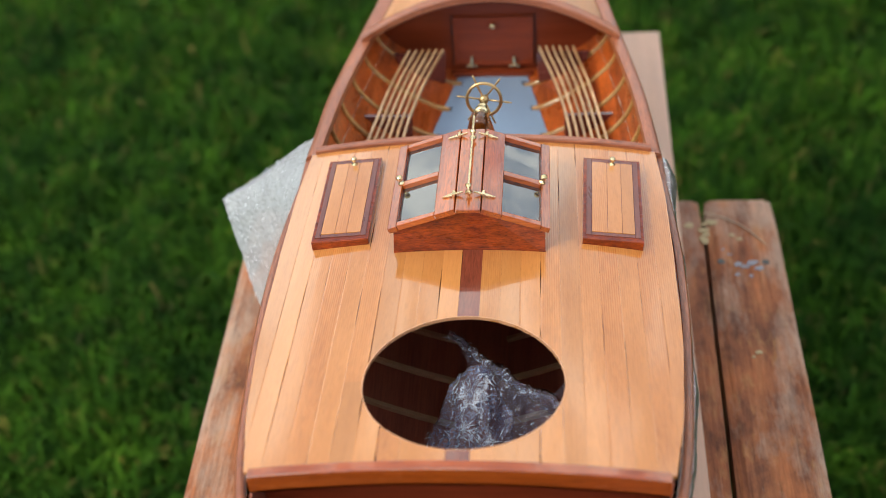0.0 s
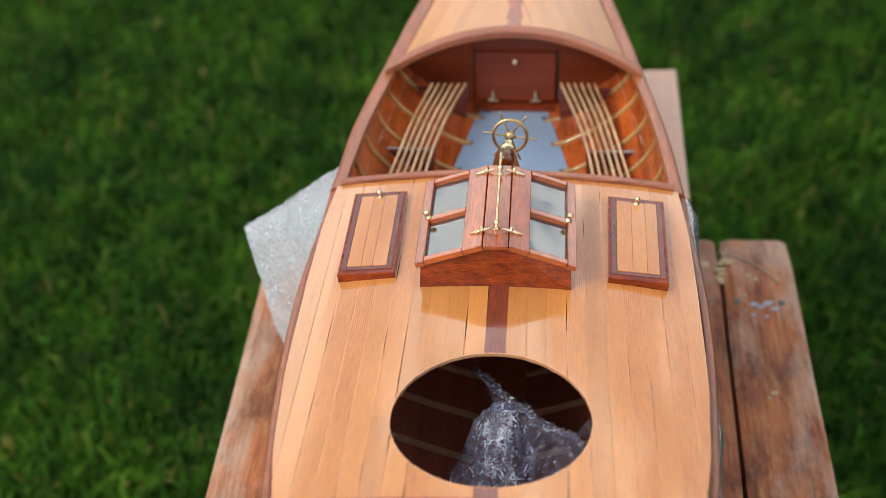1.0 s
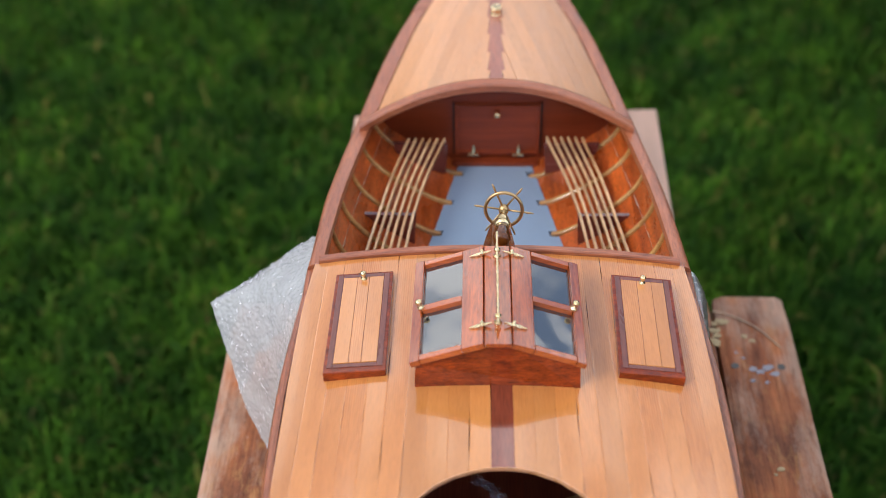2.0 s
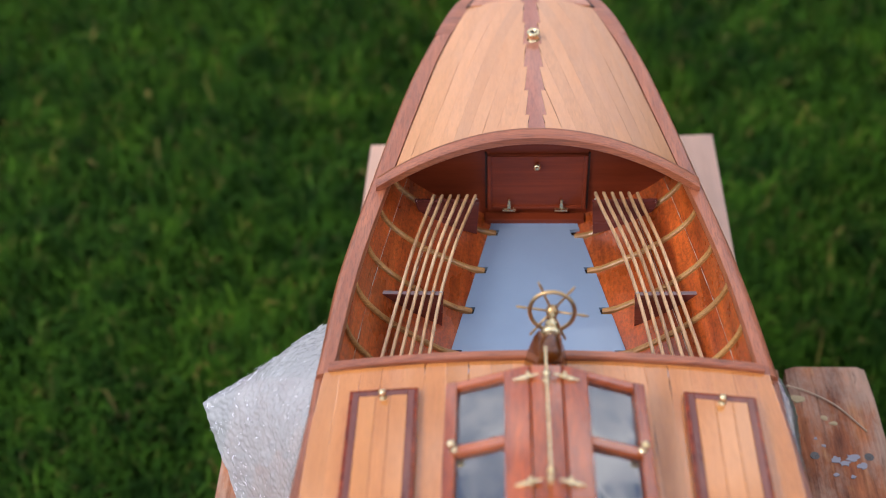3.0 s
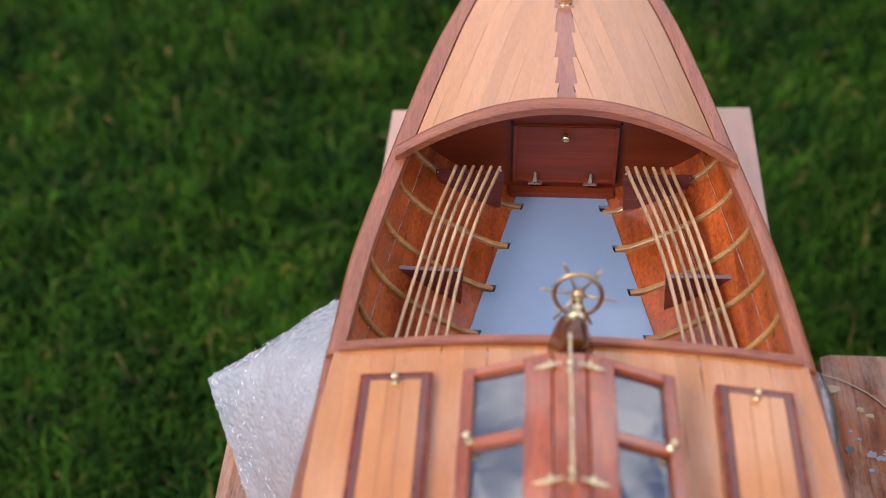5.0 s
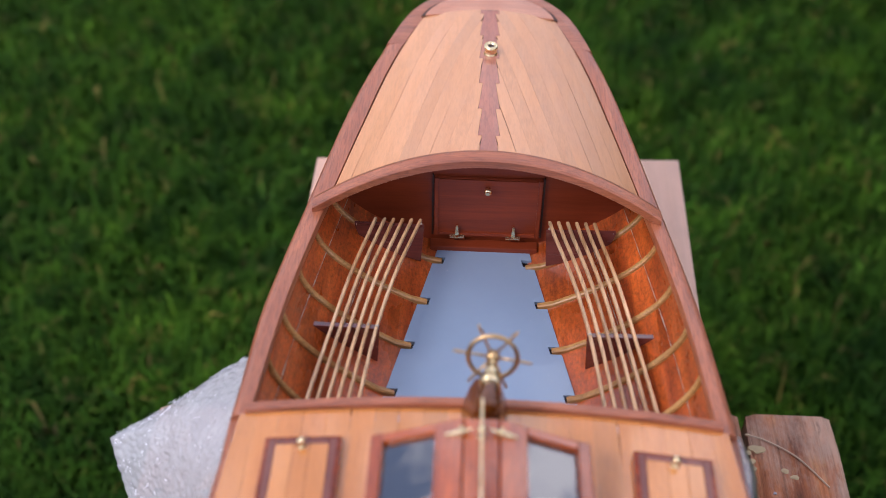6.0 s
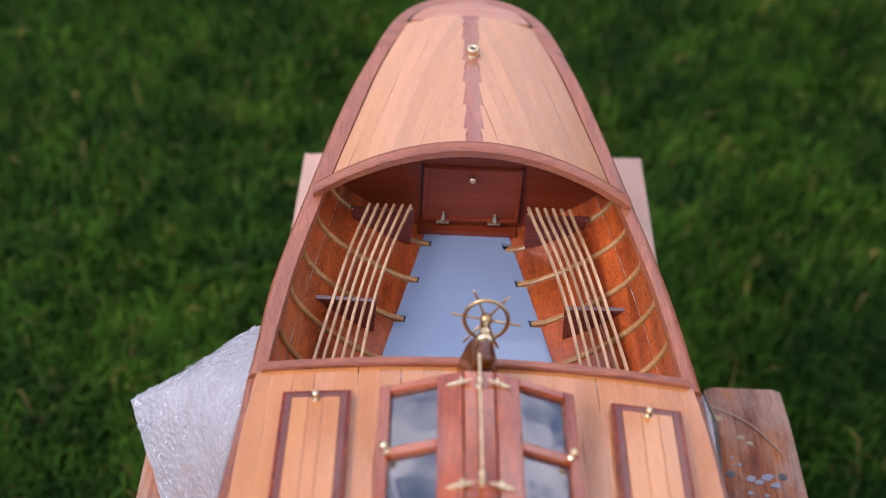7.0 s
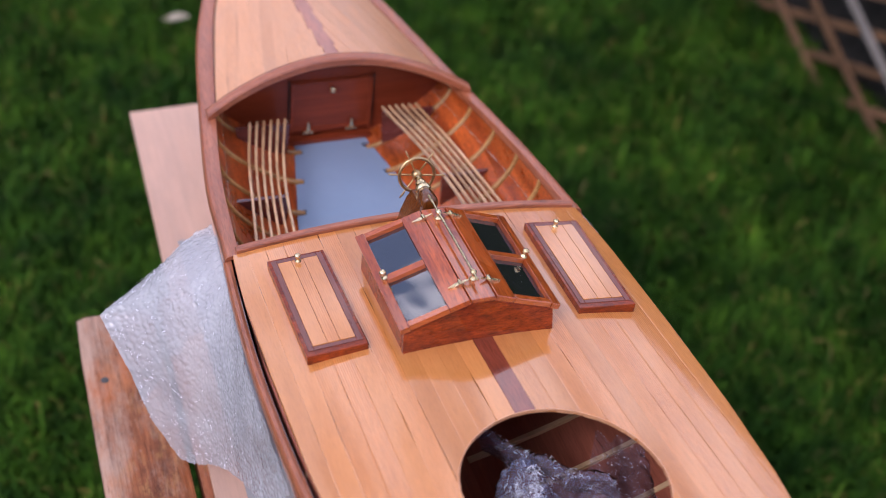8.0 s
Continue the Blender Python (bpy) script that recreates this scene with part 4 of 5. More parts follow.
# forward and after coamings of the cabin top
for y0, wide, high, drop, lab in ((ROOF_Y1 + 0.0002, 0.0058, 0.0036, -0.006, "mahogany coaming at the after edge of the cabin top"), (ROOF_Y0 - 0.0068, 0.0068, 0.0022, -0.012, "mahogany beam at the fore edge of the cabin top")):
    rows = []
    half = roof_half(y0) - 0.003
    for i in range(33):
        x = lerp(-half, half, i / 32)
        z = roof_z(x, y0)
        rows.append([(x, y0, z), (x, y0, z + high * 0.7), (x, y0 + 0.0008, z + high), (x, y0 + wide - 0.0008, z + high), (x, y0 + wide, z + high * 0.7), (x, y0 + wide, z)])
    part("coaming", sheet(bmesh.new(), rows, (0, 0, drop)), RAIL_X if drop > -0.01 else MAHOGANY_X, boat, lab)
# cabin bulkheads under the roof
for y in (ROOF_Y0 + 0.014, ROOF_Y1 - 0.008):
    rows = []
    for i in range(17):
        x = lerp(-0.119, 0.119, i / 16)
        s = min(0.98, max(0.0, (abs(x) - 0.05) / 0.075))
        rows.append([(x, y, lerp(0.52 + 0.11 * s**2, roof_z(x, y) - 0.0065, k / 3)) for k in range(4)])
    part("cabin_bulkhead", sheet(bmesh.new(), rows, (0, 0.003, 0)), PANEL, boat)


# dark hull interior seen through the opening
def hold(y, s):
    return lerp(0.02, beam(y) - 0.009, 1 - (1 - s) ** 2.0), lerp(0.535, sheer(y) - 0.009, s)


for side in (-1, 1):
    rows = [[(side * hold(y, s)[0], y, hold(y, s)[1]) for s in (i / 9 for i in range(10))] for y in stations(-0.50, 0.138, 30)]
    part("hold_lining", sheet(bmesh.new(), rows, (side * 0.0015, 0, -0.0015)), HOLD, boat)
    for n in range(8):
        y = 0.1135 - n * 0.0450 + 0.003 * (side > 0)
        pts = [Vector((side * hold(y, s)[0], y - 0.05 * s, hold(y, s)[1] + 0.0008)) for s in (i / 10 for i in range(11))]
        rings = [[p + Vector((0, -0.0018, -0.001)), p + Vector((-side * 0.0015, -0.0018, 0.0028)), p + Vector((-side * 0.0015, 0.0018, 0.0028)), p + Vector((0, 0.0018, -0.001))] for p in pts]
        part("hold_rib", sweep(bmesh.new(), rings), HOLD_RIB, boat)
part("hold_floor", sheet(bmesh.new(), [[(-0.03, y, 0.5345), (0.03, y, 0.5345)] for y in stations(-0.5, 0.138, 6)], (0, 0, -0.002)), HOLD, boat)
# fore deck ahead of the well, towards the bow
rows = [[(s * (beam(y) - 0.006), y, sheer(y) - 0.004 + 0.010 * (1 - s * s)) for s in (k / 4 - 1 for k in range(9))] for y in stations(-0.54, -0.36, 12)]
part("fore_deck", sheet(bmesh.new(), rows, (0, 0, -0.004)), PINE, boat, "pine planked fore deck")

# ---- skylight ----
SKY_X, SLOPE, SKY_SLOPE = -0.0026, -0.125, -0.088
TILT = Matrix.Translation((SKY_X, 0, 0.7015)) @ Matrix.Rotation(math.atan(SKY_SLOPE), 4, "X")
skylight = part("skylight", sweep(bmesh.new(), [[TILT @ Vector(p) for p in ((-0.0532, y - 0.003, -0.003), (0.0532, y - 0.003, -0.003), (0.0526, y, 0.0150), (0.009, y, 0.0315), (-0.009, y, 0.0315), (-0.0526, y, 0.0150))] for y in (0.0008, 0.0048)]), SAPELE, boat, "mahogany gabled skylight with four panes and brass fittings")
part("end_wall", sweep(bmesh.new(), [[TILT @ Vector(p) for p in ((-0.051, y, -0.0085), (0.051, y, -0.0085), (0.051, y, 0.0150), (0.009, y, 0.0315), (-0.009, y, 0.0315), (-0.051, y, 0.0150))] for y in (0.0972, 0.1012)]), SAPELE, skylight)
for side in (-1, 1):
    part("side_wall", sweep(bmesh.new(), [[TILT @ Vector((side * x, y, z)) for x, z in ((0.0488, low), (0.0528, low), (0.0528, 0.0150), (0.0488, 0.0150))] for y, low in ((0.0048, -0.0034), (0.0972, -0.0075))]), SAPELE, skylight)
# Near-black plate gives the shade below the panes.
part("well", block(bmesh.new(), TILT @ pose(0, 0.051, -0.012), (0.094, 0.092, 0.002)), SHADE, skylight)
ridge = part("ridge_board", block(bmesh.new(), TILT @ pose(0, 0.0505, 0.0332), (0.0172, 0.1055, 0.0030), 0.0006), MAHOGANY, skylight, "ridge board")
RISE = math.degrees(math.atan2(0.0155, 0.0455))
for side in (-1, 1):
    leaf = TILT @ pose(side * 0.0094, 0.0505, 0.0346) @ pose(0, 0, 0, 0, side * RISE, 0)
    for x, y, w, d in ((0.0074, 0, 0.0146, 0.1050), (0.0464, 0, 0.0066, 0.1064), (0.0289, -0.0500, 0.0280, 0.0050), (0.0289, 0.0500, 0.0280, 0.0050), (0.0289, 0.0, 0.0280, 0.0058)):
        part("sash_rail", block(bmesh.new(), leaf @ pose(side * x, y, -0.0017), (w, d, 0.0042), 0.0005), MAHOGANY if d > 0.05 else MAHOGANY_X, skylight, "sash rail")
    for y in (-0.0252, 0.0252):
        m = leaf @ pose(side * 0.0289, y, -0.0028)
        rows = [[m @ Vector((lerp(-0.0139, 0.0139, i / 14), lerp(-0.0221, 0.0221, j / 24), 0.00016 * noise.noise(Vector((i * 0.11 + side, j * 0.085 + y * 90, 0.3))))) for i in range(15)] for j in range(25)]
        bm = sheet(bmesh.new(), rows, m.to_3x3() @ Vector((0, 0, -0.0008)))
        bmesh.ops.recalc_face_normals(bm, faces=bm.faces)
        for e in bm.edges:
            e.smooth = e.calc_face_angle(0) < 0.8
        pane = part("pane", bm, GLASS, skylight, "wavy clear glass pane", True)
        pane.visible_shadow = False
    knob = [(0.0030, 0.0), (0.0030, 0.0010), (0.0014, 0.0018), (0.0014, 0.0038), (0.0027, 0.0046), (0.0029, 0.0066), (0.0016, 0.0078), (0.0004, 0.0080)]
    part("knob", lathe(bmesh.new(), knob, leaf @ pose(side * 0.0435, 0.0006, 0.0004) @ Matrix.Scale(0.84, 4)), BRASS, skylight, "brass knob", True)
    for y in (-0.0352, 0.0420):
        # strap hinges with pointed arms
        bm = bmesh.new()
        base = leaf @ pose(0, y, 0.0006)
        sweep(bm, [[base @ Vector((side * x, w * s, h)) for x, w in ((-0.0062, 0.0003), (-0.0030, 0.0009), (0.0, 0.0012), (0.0040, 0.0016), (0.0062, 0.0009), (0.0092, 0.0003)) for s in (1,)] + [base @ Vector((side * x, -w, h)) for x, w in ((0.0092, 0.0003), (0.0062, 0.0009), (0.0040, 0.0016), (0.0, 0.0012), (-0.0030, 0.0009), (-0.0062, 0.0003))] for h in (0.0, 0.0011)])
        tube(bm, [base @ Vector((side * 0.0004, -0.0026, 0.0012)), base @ Vector((side * 0.0004, 0.0026, 0.0012))], 0.0013)
        part("strap_hinge", bm, BRASS, skylight, "pointed brass strap hinge")
bm = bmesh.new()
tube(bm, [TILT @ Vector((0, y, 0.0402)) for y in (0.010, 0.05, 0.112)], 0.0009)
part("ridge_rod", bm, BRASS, skylight, "thin brass rod along the ridge")
for y in (0.0190, 0.0905):
    part("rod_post", lathe(bmesh.new(), [(0.0026, 0.0346), (0.0026, 0.0356), (0.0012, 0.0366), (0.0012, 0.0388), (0.0021, 0.0396), (0.0022, 0.0412), (0.0006, 0.0424)], TILT @ pose(0, y, 0)), BRASS, skylight, "", True)


# ---- deck hatches ----
def hatch(cx, cy, turn, wide, long, shares):
    camber = -math.atan(2 * 0.0125 * cx / 0.138**2) * 0.6
    m = Matrix.Translation((cx, cy, roof_z(cx, cy) - 0.0004)) @ Matrix.Rotation(radians(turn), 4, "Z") @ Matrix.Rotation(math.atan(SLOPE), 4, "X") @ Matrix.Rotation(-camber, 4, "Y")
    lid = part("hatch", block(bmesh.new(), m @ pose(0, -0.0012, 0.0026), (wide, long + 0.0024, 0.0072), 0.0006), SAPELE, boat, "pine-boarded deck hatch in a mahogany frame")
    t = 0.0062
    rim = 0.0021
    n = t - rim
    for x, y, w, d in ((-wide / 2 + rim + n / 2, 0, n, long - 2 * rim), (wide / 2 - rim - n / 2, 0, n, long - 2 * rim), (0, -long / 2 + rim + n / 2, wide - 2 * t, n), (0, long / 2 - rim - n / 2, wide - 2 * t, n)):
        part("frame", block(bmesh.new(), m @ pose(x, y, 0.0061), (w - 0.0005, d - 0.0005, 0.0012), 0.0002), INLAY, lid, "dark inlaid border")
    at = t - wide / 2
    for share in shares:
        w = share * (wide - 2 * t)
        part("board", block(bmesh.new(), m @ pose(at + w / 2, 0, 0.0063), (w - 0.00025, long - 2 * t - 0.0004, 0.0014), 0.0002), PINE, lid)
        at += w
    part("knob", lathe(bmesh.new(), [(0.0032, 0), (0.0032, 0.0010), (0.0015, 0.0018), (0.0015, 0.0042), (0.0028, 0.0050), (0.0030, 0.0072), (0.0016, 0.0085), (0.0004, 0.0087)], m @ pose(0, long / 2 - 0.0085, 0.0068) @ Matrix.Scale(0.74, 4)), BRASS, lid, "brass knob", True)


hatch(-0.0962, 0.0670, 0.6, 0.0415, 0.110, (0.35, 0.29, 0.36))
hatch(0.0994, 0.0655, -1.8, 0.0430, 0.108, (0.37, 0.34, 0.29))

# ---- steering pedestal and wheel ----
pedestal = part("steering_pedestal", sweep(bmesh.new(), [[(s * hw, y, z) for s, y in ((-1, y0), (-0.6, y0 - 0.002), (0.6, y0 - 0.002), (1, y0), (1, y1), (-1, y1))] for z, hw, y0, y1 in ((0.678, 0.0138, 0.1085, 0.1480), (0.694, 0.0112, 0.1130, 0.1470), (0.708, 0.0080, 0.1175, 0.1450), (0.7165, 0.0056, 0.1215, 0.1420))]), POST, boat, "dark varnished tapered steering pedestal")
AXIS = look((0.0008, 0.1200, 0.7200), (0.0030, 0.1570, 0.7175)) @ pose(0, 0, 0, 180, 0, 0)
part("drum", lathe(bmesh.new(), [(0.0005, -0.0030), (0.0042, -0.0028), (0.0061, -0.0012), (0.0066, 0.0012), (0.0065, 0.0050), (0.0057, 0.0100), (0.0049, 0.0158)], AXIS, 24), POST, pedestal, "turned dark wooden drum", True)
part("collar", lathe(bmesh.new(), [(0.0050, 0.0150), (0.0059, 0.0158), (0.0059, 0.0188), (0.0041, 0.0200), (0.0037, 0.0226), (0.0042, 0.0236), (0.0039, 0.0262), (0.0030, 0.0275), (0.0027, 0.0330), (0.0023, 0.0350)], AXIS, 20), BRASS, pedestal, "stepped brass collar", True)
WHEEL = AXIS @ pose(0, 0, 0.0370, -10, 0, 0)
bm = bmesh.new()
rings = []
for i in range(41):
    a = 2 * math.pi * i / 40
    rings.append([WHEEL @ Vector(((0.0134 + 0.0013 * math.cos(b)) * math.cos(a), (0.0134 + 0.0013 * math.cos(b)) * math.sin(a), 0.0011 * math.sin(b))) for b in (2 * math.pi * s / 8 for s in range(8))])
sweep(bm, rings, caps=False)
wheel = part("steering_wheel", bm, OLD_BRASS, boat, "brass ship's wheel with six spokes", True)
part("hub", lathe(bmesh.new(), [(0.0012, -0.0030), (0.0036, -0.0022), (0.0036, 0.0022), (0.0014, 0.0034)], WHEEL), OLD_BRASS, wheel, "", True)
for i in range(6):
    a = radians(6 + 60 * i)
    d = Vector((math.cos(a), math.sin(a), 0))
    part("spoke", tube(bmesh.new(), [WHEEL @ (d * r) for r in (0.003, 0.0125, 0.0150, 0.0165, 0.0195, 0.0218)], [0.0007, 0.0007, 0.0006, 0.0008, 0.0008, 0.0005]), OLD_BRASS, wheel, "", True)


# ---- bubble wrap ----
def domes(u, v, pitch=0.0056, radius=0.0024, high=0.0013):
    """Height of a hexagonal field of bubbles at u, v metres."""
    best, size = 1.0, 1.0
    r = round(v / (pitch * 0.866))
    for rr in (r - 1, r, r + 1):
        off = pitch / 2 if rr % 2 else 0.0
        c = round((u - off) / pitch)
        wobble = noise.noise(Vector((c * 3.7, rr * 5.3, 0.5)))
        far = math.hypot(u - off - (c + 0.18 * wobble) * pitch, v - (rr + 0.15 * wobble) * pitch * 0.866)
        if far < best:
            best, size = far, 0.75 + 0.9 * wobble
    return size * high * math.sqrt(max(0.0, 1 - (best / radius) ** 2))


def wrap_sheet(name, bed, nu, nv, label, material=WRAP, parent=None, crumple=0.0016, seed=0.0, bubbles=1.0):
    """A film of bubbles over a bed(u, v) for u, v from 0 to 1."""
    pts = [[Vector(bed(i / nu, j / nv)) for j in range(nv + 1)] for i in range(nu + 1)]
    verts, faces = [], []
    along = (pts[nu][nv // 2] - pts[0][nv // 2]).normalized()
    across = (pts[nu // 2][nv] - pts[nu // 2][0]).normalized()
    across = (across - along * across.dot(along)).normalized()
    along, across = along * 0.83 + across * 0.55, across * 0.83 - along * 0.55
    for i in range(nu + 1):
        for j in range(nv + 1):
            du = pts[min(i + 1, nu)][j] - pts[max(i - 1, 0)][j]
            dv = pts[i][min(j + 1, nv)] - pts[i][max(j - 1, 0)]
            n = du.cross(dv)
            n = n.normalized() if n.length > 1e-9 else Vector((0, 0, 1))
            if n.z < 0:
                n = -n
            p = pts[i][j]
            q = Vector((p.dot(along) * 55 + seed, p.dot(across) * 48, 0.3 * seed))
            flat = smoothstep(-0.3, 0.25, noise.noise(q * 0.45 + Vector((0, 9, 0))))
            folds = 0.8 * noise.noise(q * 0.9) + 0.9 * (0.35 - abs(noise.noise(q * 2.6 + Vector((3, 0, 0))))) + 0.85 * (0.35 - abs(noise.noise(q * 5.1))) + 0.30 * noise.noise(q * 8.5)
            h = bubbles * flat * domes(p.dot(along) + 0.002 * noise.noise(q), p.dot(across)) + crumple * folds * (1.15 - 0.6 * flat * bubbles)
            verts.append(p + n * h)
    for i in range(nu):
        for j in range(nv):
            a = i * (nv + 1) + j
            faces.append((a, a + 1, a + nv + 2, a + nv + 1))
    me = bpy.data.meshes.new(name)
    me.from_pydata(verts, [], faces)
    return finish(name, me, material, parent, label, True)


def crease_glints(bed, count, spread, parent, seed, long=0.0045, thick=0.00022, lift=0.001):
    """Short pale slivers standing up from a film, painted as highlights on its kinks; spread(rng) draws u, v."""
    rng = random.Random(seed)
    verts, faces = [], []
    for _ in range(count):
        u, v = spread(rng)
        if not (0.01 < u < 0.99 and 0.01 < v < 0.99):
            continue
        p = Vector(bed(u, v))
        du, dv = Vector(bed(min(1, u + 0.01), v)) - p, Vector(bed(u, min(1, v + 0.01))) - p
        n = du.cross(dv)
        if n.length < 1e-10:
            continue
        n.normalize()
        n = -n if n.z < 0 else n
        e = du.normalized()
        f = n.cross(e)
        clump = noise.noise(p * 90 + Vector((seed, 0, 0)))
        if clump < rng.uniform(-0.35, 0.35):
            continue
        turn, bend = 5 * noise.noise(p * 45 + Vector((0, seed, 0))) + rng.gauss(0, 0.7), rng.gauss(0, 1.5)
        half, w = long * (0.2 + 0.9 * rng.random() ** 2) * 0.5, thick * (0.3 + 1.2 * rng.random() ** 2)
        base, q = len(verts), p + n * (lift * rng.uniform(0.3, 1.3))
        for i in range(7):
            s = i / 3 - 1
            a = turn + bend * s
            d = e * math.cos(a) + f * math.sin(a)
            if i:
                q = q + d * half * 0.333
            k = w * (1.05 - abs(s))
            side = n.cross(d)
            verts.extend((q - side * k, q + n * k * 1.2, q + side * k))
        for i in range(6):
            b = base + 3 * i
            faces.extend(((b, b + 1, b + 4, b + 3), (b + 1, b + 2, b + 5, b + 4)))
    me = bpy.data.meshes.new("crease_glint")
    me.from_pydata(verts, [], faces)
    return tagged(finish("crease_glint", me, CREASE_GLINT, parent, "", True), "pale slivers standing in for highlights on film creases", kind="stuff")


def curve_of(points):
    n = len(points) - 1
    fs = [spline([i / n for i in range(n + 1)], [p[k] for p in points]) for k in range(3)]
    return lambda s: Vector((fs[0](s), fs[1](s), fs[2](s)))


def polyline(points):
    n = len(points) - 1

    def at(s):
        i = min(n - 1, int(s * n))
        return Vector(points[i]).lerp(Vector(points[i + 1]), s * n - i)

    return at


free_edge = polyline([(-0.148, 0.229, 0.630), (-0.1785, 0.2150, 0.611), (-0.2325, 0.190, 0.591), (-0.2175, 0.163, 0.560), (-0.2040, 0.139, 0.520), (-0.186, 0.120, 0.487), (-0.163, 0.104, 0.4780), (-0.1535, 0.080, 0.540), (-0.1515, -0.06, 0.615)])
hull_edge = curve_of([(-beam(y) - 0.001, y, z) for y, z in ((0.227, 0.636), (0.210, 0.640), (0.180, 0.648), (0.15, 0.650), (0.125, 0.650), (0.10, 0.652), (0.075, 0.654), (0.03, 0.657), (-0.07, 0.665))])


def left_bed(u, v):
    soft = sum((free_edge(min(1.0, max(0.0, u + d))) for d in (-0.12, -0.08, -0.04, 0.0, 0.04, 0.08, 0.12)), Vector((0, 0, 0))) / 7
    p = hull_edge(u).lerp(soft.lerp(free_edge(u), v**3 * smoothstep(0.72, 0.58, u)), v)
    return p + Vector((0, 0, 0.010 * math.sin(math.pi * v) * math.sin(math.pi * min(1, u * 1.4)) if u < 0.72 else 0))


wrap = thing("bubble_wrap", (-0.17, 0.12, PLY_TOP), "clear bubble wrap sheet bunched between hull and bench", "bubble wrap")
wrap_sheet("film", left_bed, 420, 150, "", parent=wrap, crumple=0.0013, bubbles=0.5)


def fold_bed(u, v):
    """The sheet's far part, folded double."""
    w = 0.46 * u + 0.05 * noise.noise(Vector((v * 5, 2.0, 7.0))) * u
    return Vector(left_bed(w, 0.06 + 0.93 * v)) - Vector((0, 0, 0.0035))


wrap_sheet("fold", fold_bed, 200, 150, "whiter doubled part of the sheet", parent=wrap, crumple=0.0015, seed=5.0, bubbles=0.5)


crease_glints(left_bed, 800, lambda r: (r.uniform(0.02, 0.86), 1 - abs(r.gauss(0, 0.16))), wrap, 21, 0.0060, 0.00025, 0.0016)
crease_glints(left_bed, 300, lambda r: (r.uniform(0.05, 0.95), r.random()), wrap, 22, 0.0040, 0.00020, 0.0016)


def right_bed(u, v):
    """A narrow strip hugging the top strake, a little wider by the end of the gunwale."""
    y = lerp(0.158, -0.30, u)
    wide = 0.0018 + 0.0085 * math.exp(-(((y - 0.13) / 0.035) ** 2)) + 0.0015 * smoothstep(-0.04, -0.14, y) + 0.0008 * math.sin(41 * y) + 0.0006 * math.sin(97 * y)
    top = sheer(y) - 0.012 - 0.006 * smoothstep(0.15, 0.05, y)
    return (beam(y) + 0.001 + wide * v, y, top + 0.002 * math.sin(3.1 * v) - 0.008 * v * v)


wrap2 = thing("bubble_wrap", (0.15, -0.05, PLY_TOP), "strip of clear bubble wrap tucked along the hull", "bubble wrap")
wrap_sheet("film", right_bed, 300, 48, "", WRAP_THIN, wrap2, seed=7.0, crumple=0.0010, bubbles=0.6)
rows = [[(x, y, PLY_TOP + 0.0006 + 0.004 * (1 - abs(x) / 0.15)) for x in (-0.14, -0.07, 0, 0.07, 0.14)] for y in stations(-0.4, 0.4, 10)]
part("underlay", sheet(bmesh.new(), rows, (0, 0, -0.0004)), WRAP, wrap)

bag = thing("bubble_bag", (0.02, -0.15, 0.54), "crumpled clear bubble wrap inside the hull opening", "bubble wrap")


def ridge_line(s):
    return Vector((lerp(-0.016, 0.060, s), -0.050 - 0.058 * s + 0.003 * math.sin(9 * s), 0.662 - 0.006 * s + 0.003 * math.sin(14 * s + 1)))


def film_bed(u, v):
    """Film falling from the ridge towards the bow."""
    top = ridge_line(u)
    low = Vector((lerp(-0.045, 0.075, u), -0.215, 0.585))
    p = top.lerp(low, v)
    p.x += (1 - u) ** 3 * (0.016 * math.sin(math.pi * v) + 0.014 * noise.noise(Vector((2.0, v * 6, 0.4))) + 0.005 * noise.noise(Vector((5.0, v * 23, 0.4))))
    q = Vector((p.x * 40, p.y * 40, 1.7))
    p.z += (-0.018 * math.sin(math.pi * v) + 0.012 * noise.noise(q) + 0.008 * abs(noise.noise(q * 2.3))) * min(1.0, v * 5)
    return p


def back_bed(u, v):
    """The same film falling from the ridge into the hold."""
    p = ridge_line(u)
    q = Vector((p.x * 50, v * 4, 6.1))
    return p + Vector((0.030 * v, 0.040 * v + 0.008 * v * noise.noise(q), -0.070 * v - 0.01 * math.sin(3 * v)))


def bunch_bed(u, v):
    """Bunched middle of the film: folds that fall and spread from the ridge."""
    w = 2 * u - 1
    x = 0.004 + (0.046 * w - 0.008 * v) * (0.16 + 0.84 * v**0.6) - 0.006 * v + 0.006 * noise.noise(Vector((u * 7, v * 5, 1.1)))
    y = -0.076 - 0.120 * v + 0.018 * w * w * v
    q = Vector((x * 55, y * 55, 3.2))
    folds = 0.0022 * math.sin(13 * w + 3 * v + 2.5 * noise.noise(Vector((w * 2, v * 4, 0.2)))) * min(1.0, 3 * v)
    return (x, y, 0.6635 - 0.050 * v - 0.022 * w * w * (0.4 + 0.6 * v) + folds + (0.010 * noise.noise(q) + 0.006 * abs(noise.noise(q * 2.2))) * min(1.0, 4 * v))


def hem_bed(u, v):
    p = ridge_line(u)
    w = 0.0036 + 0.0016 * noise.noise(Vector((u * 9, 2, 0)))
    a = lerp(-1.3, 1.3, v)
    return p + Vector((0.6 * w * math.sin(a), 0.7 * w * math.sin(a), 0.001 + w * (math.cos(a) - 0.6)))


wrap_sheet("film", film_bed, 170, 190, "", BAG, bag, 0.0018, 3.0, 0.08)
wrap_sheet("film_back", back_bed, 110, 90, "", BAG, bag, 0.0022, 5.0, 0.15)
wrap_sheet("crumple", bunch_bed, 170, 220, "white crumpled middle of the film", BAG_FOLD, bag, 0.0026, 9.0, 0.2)
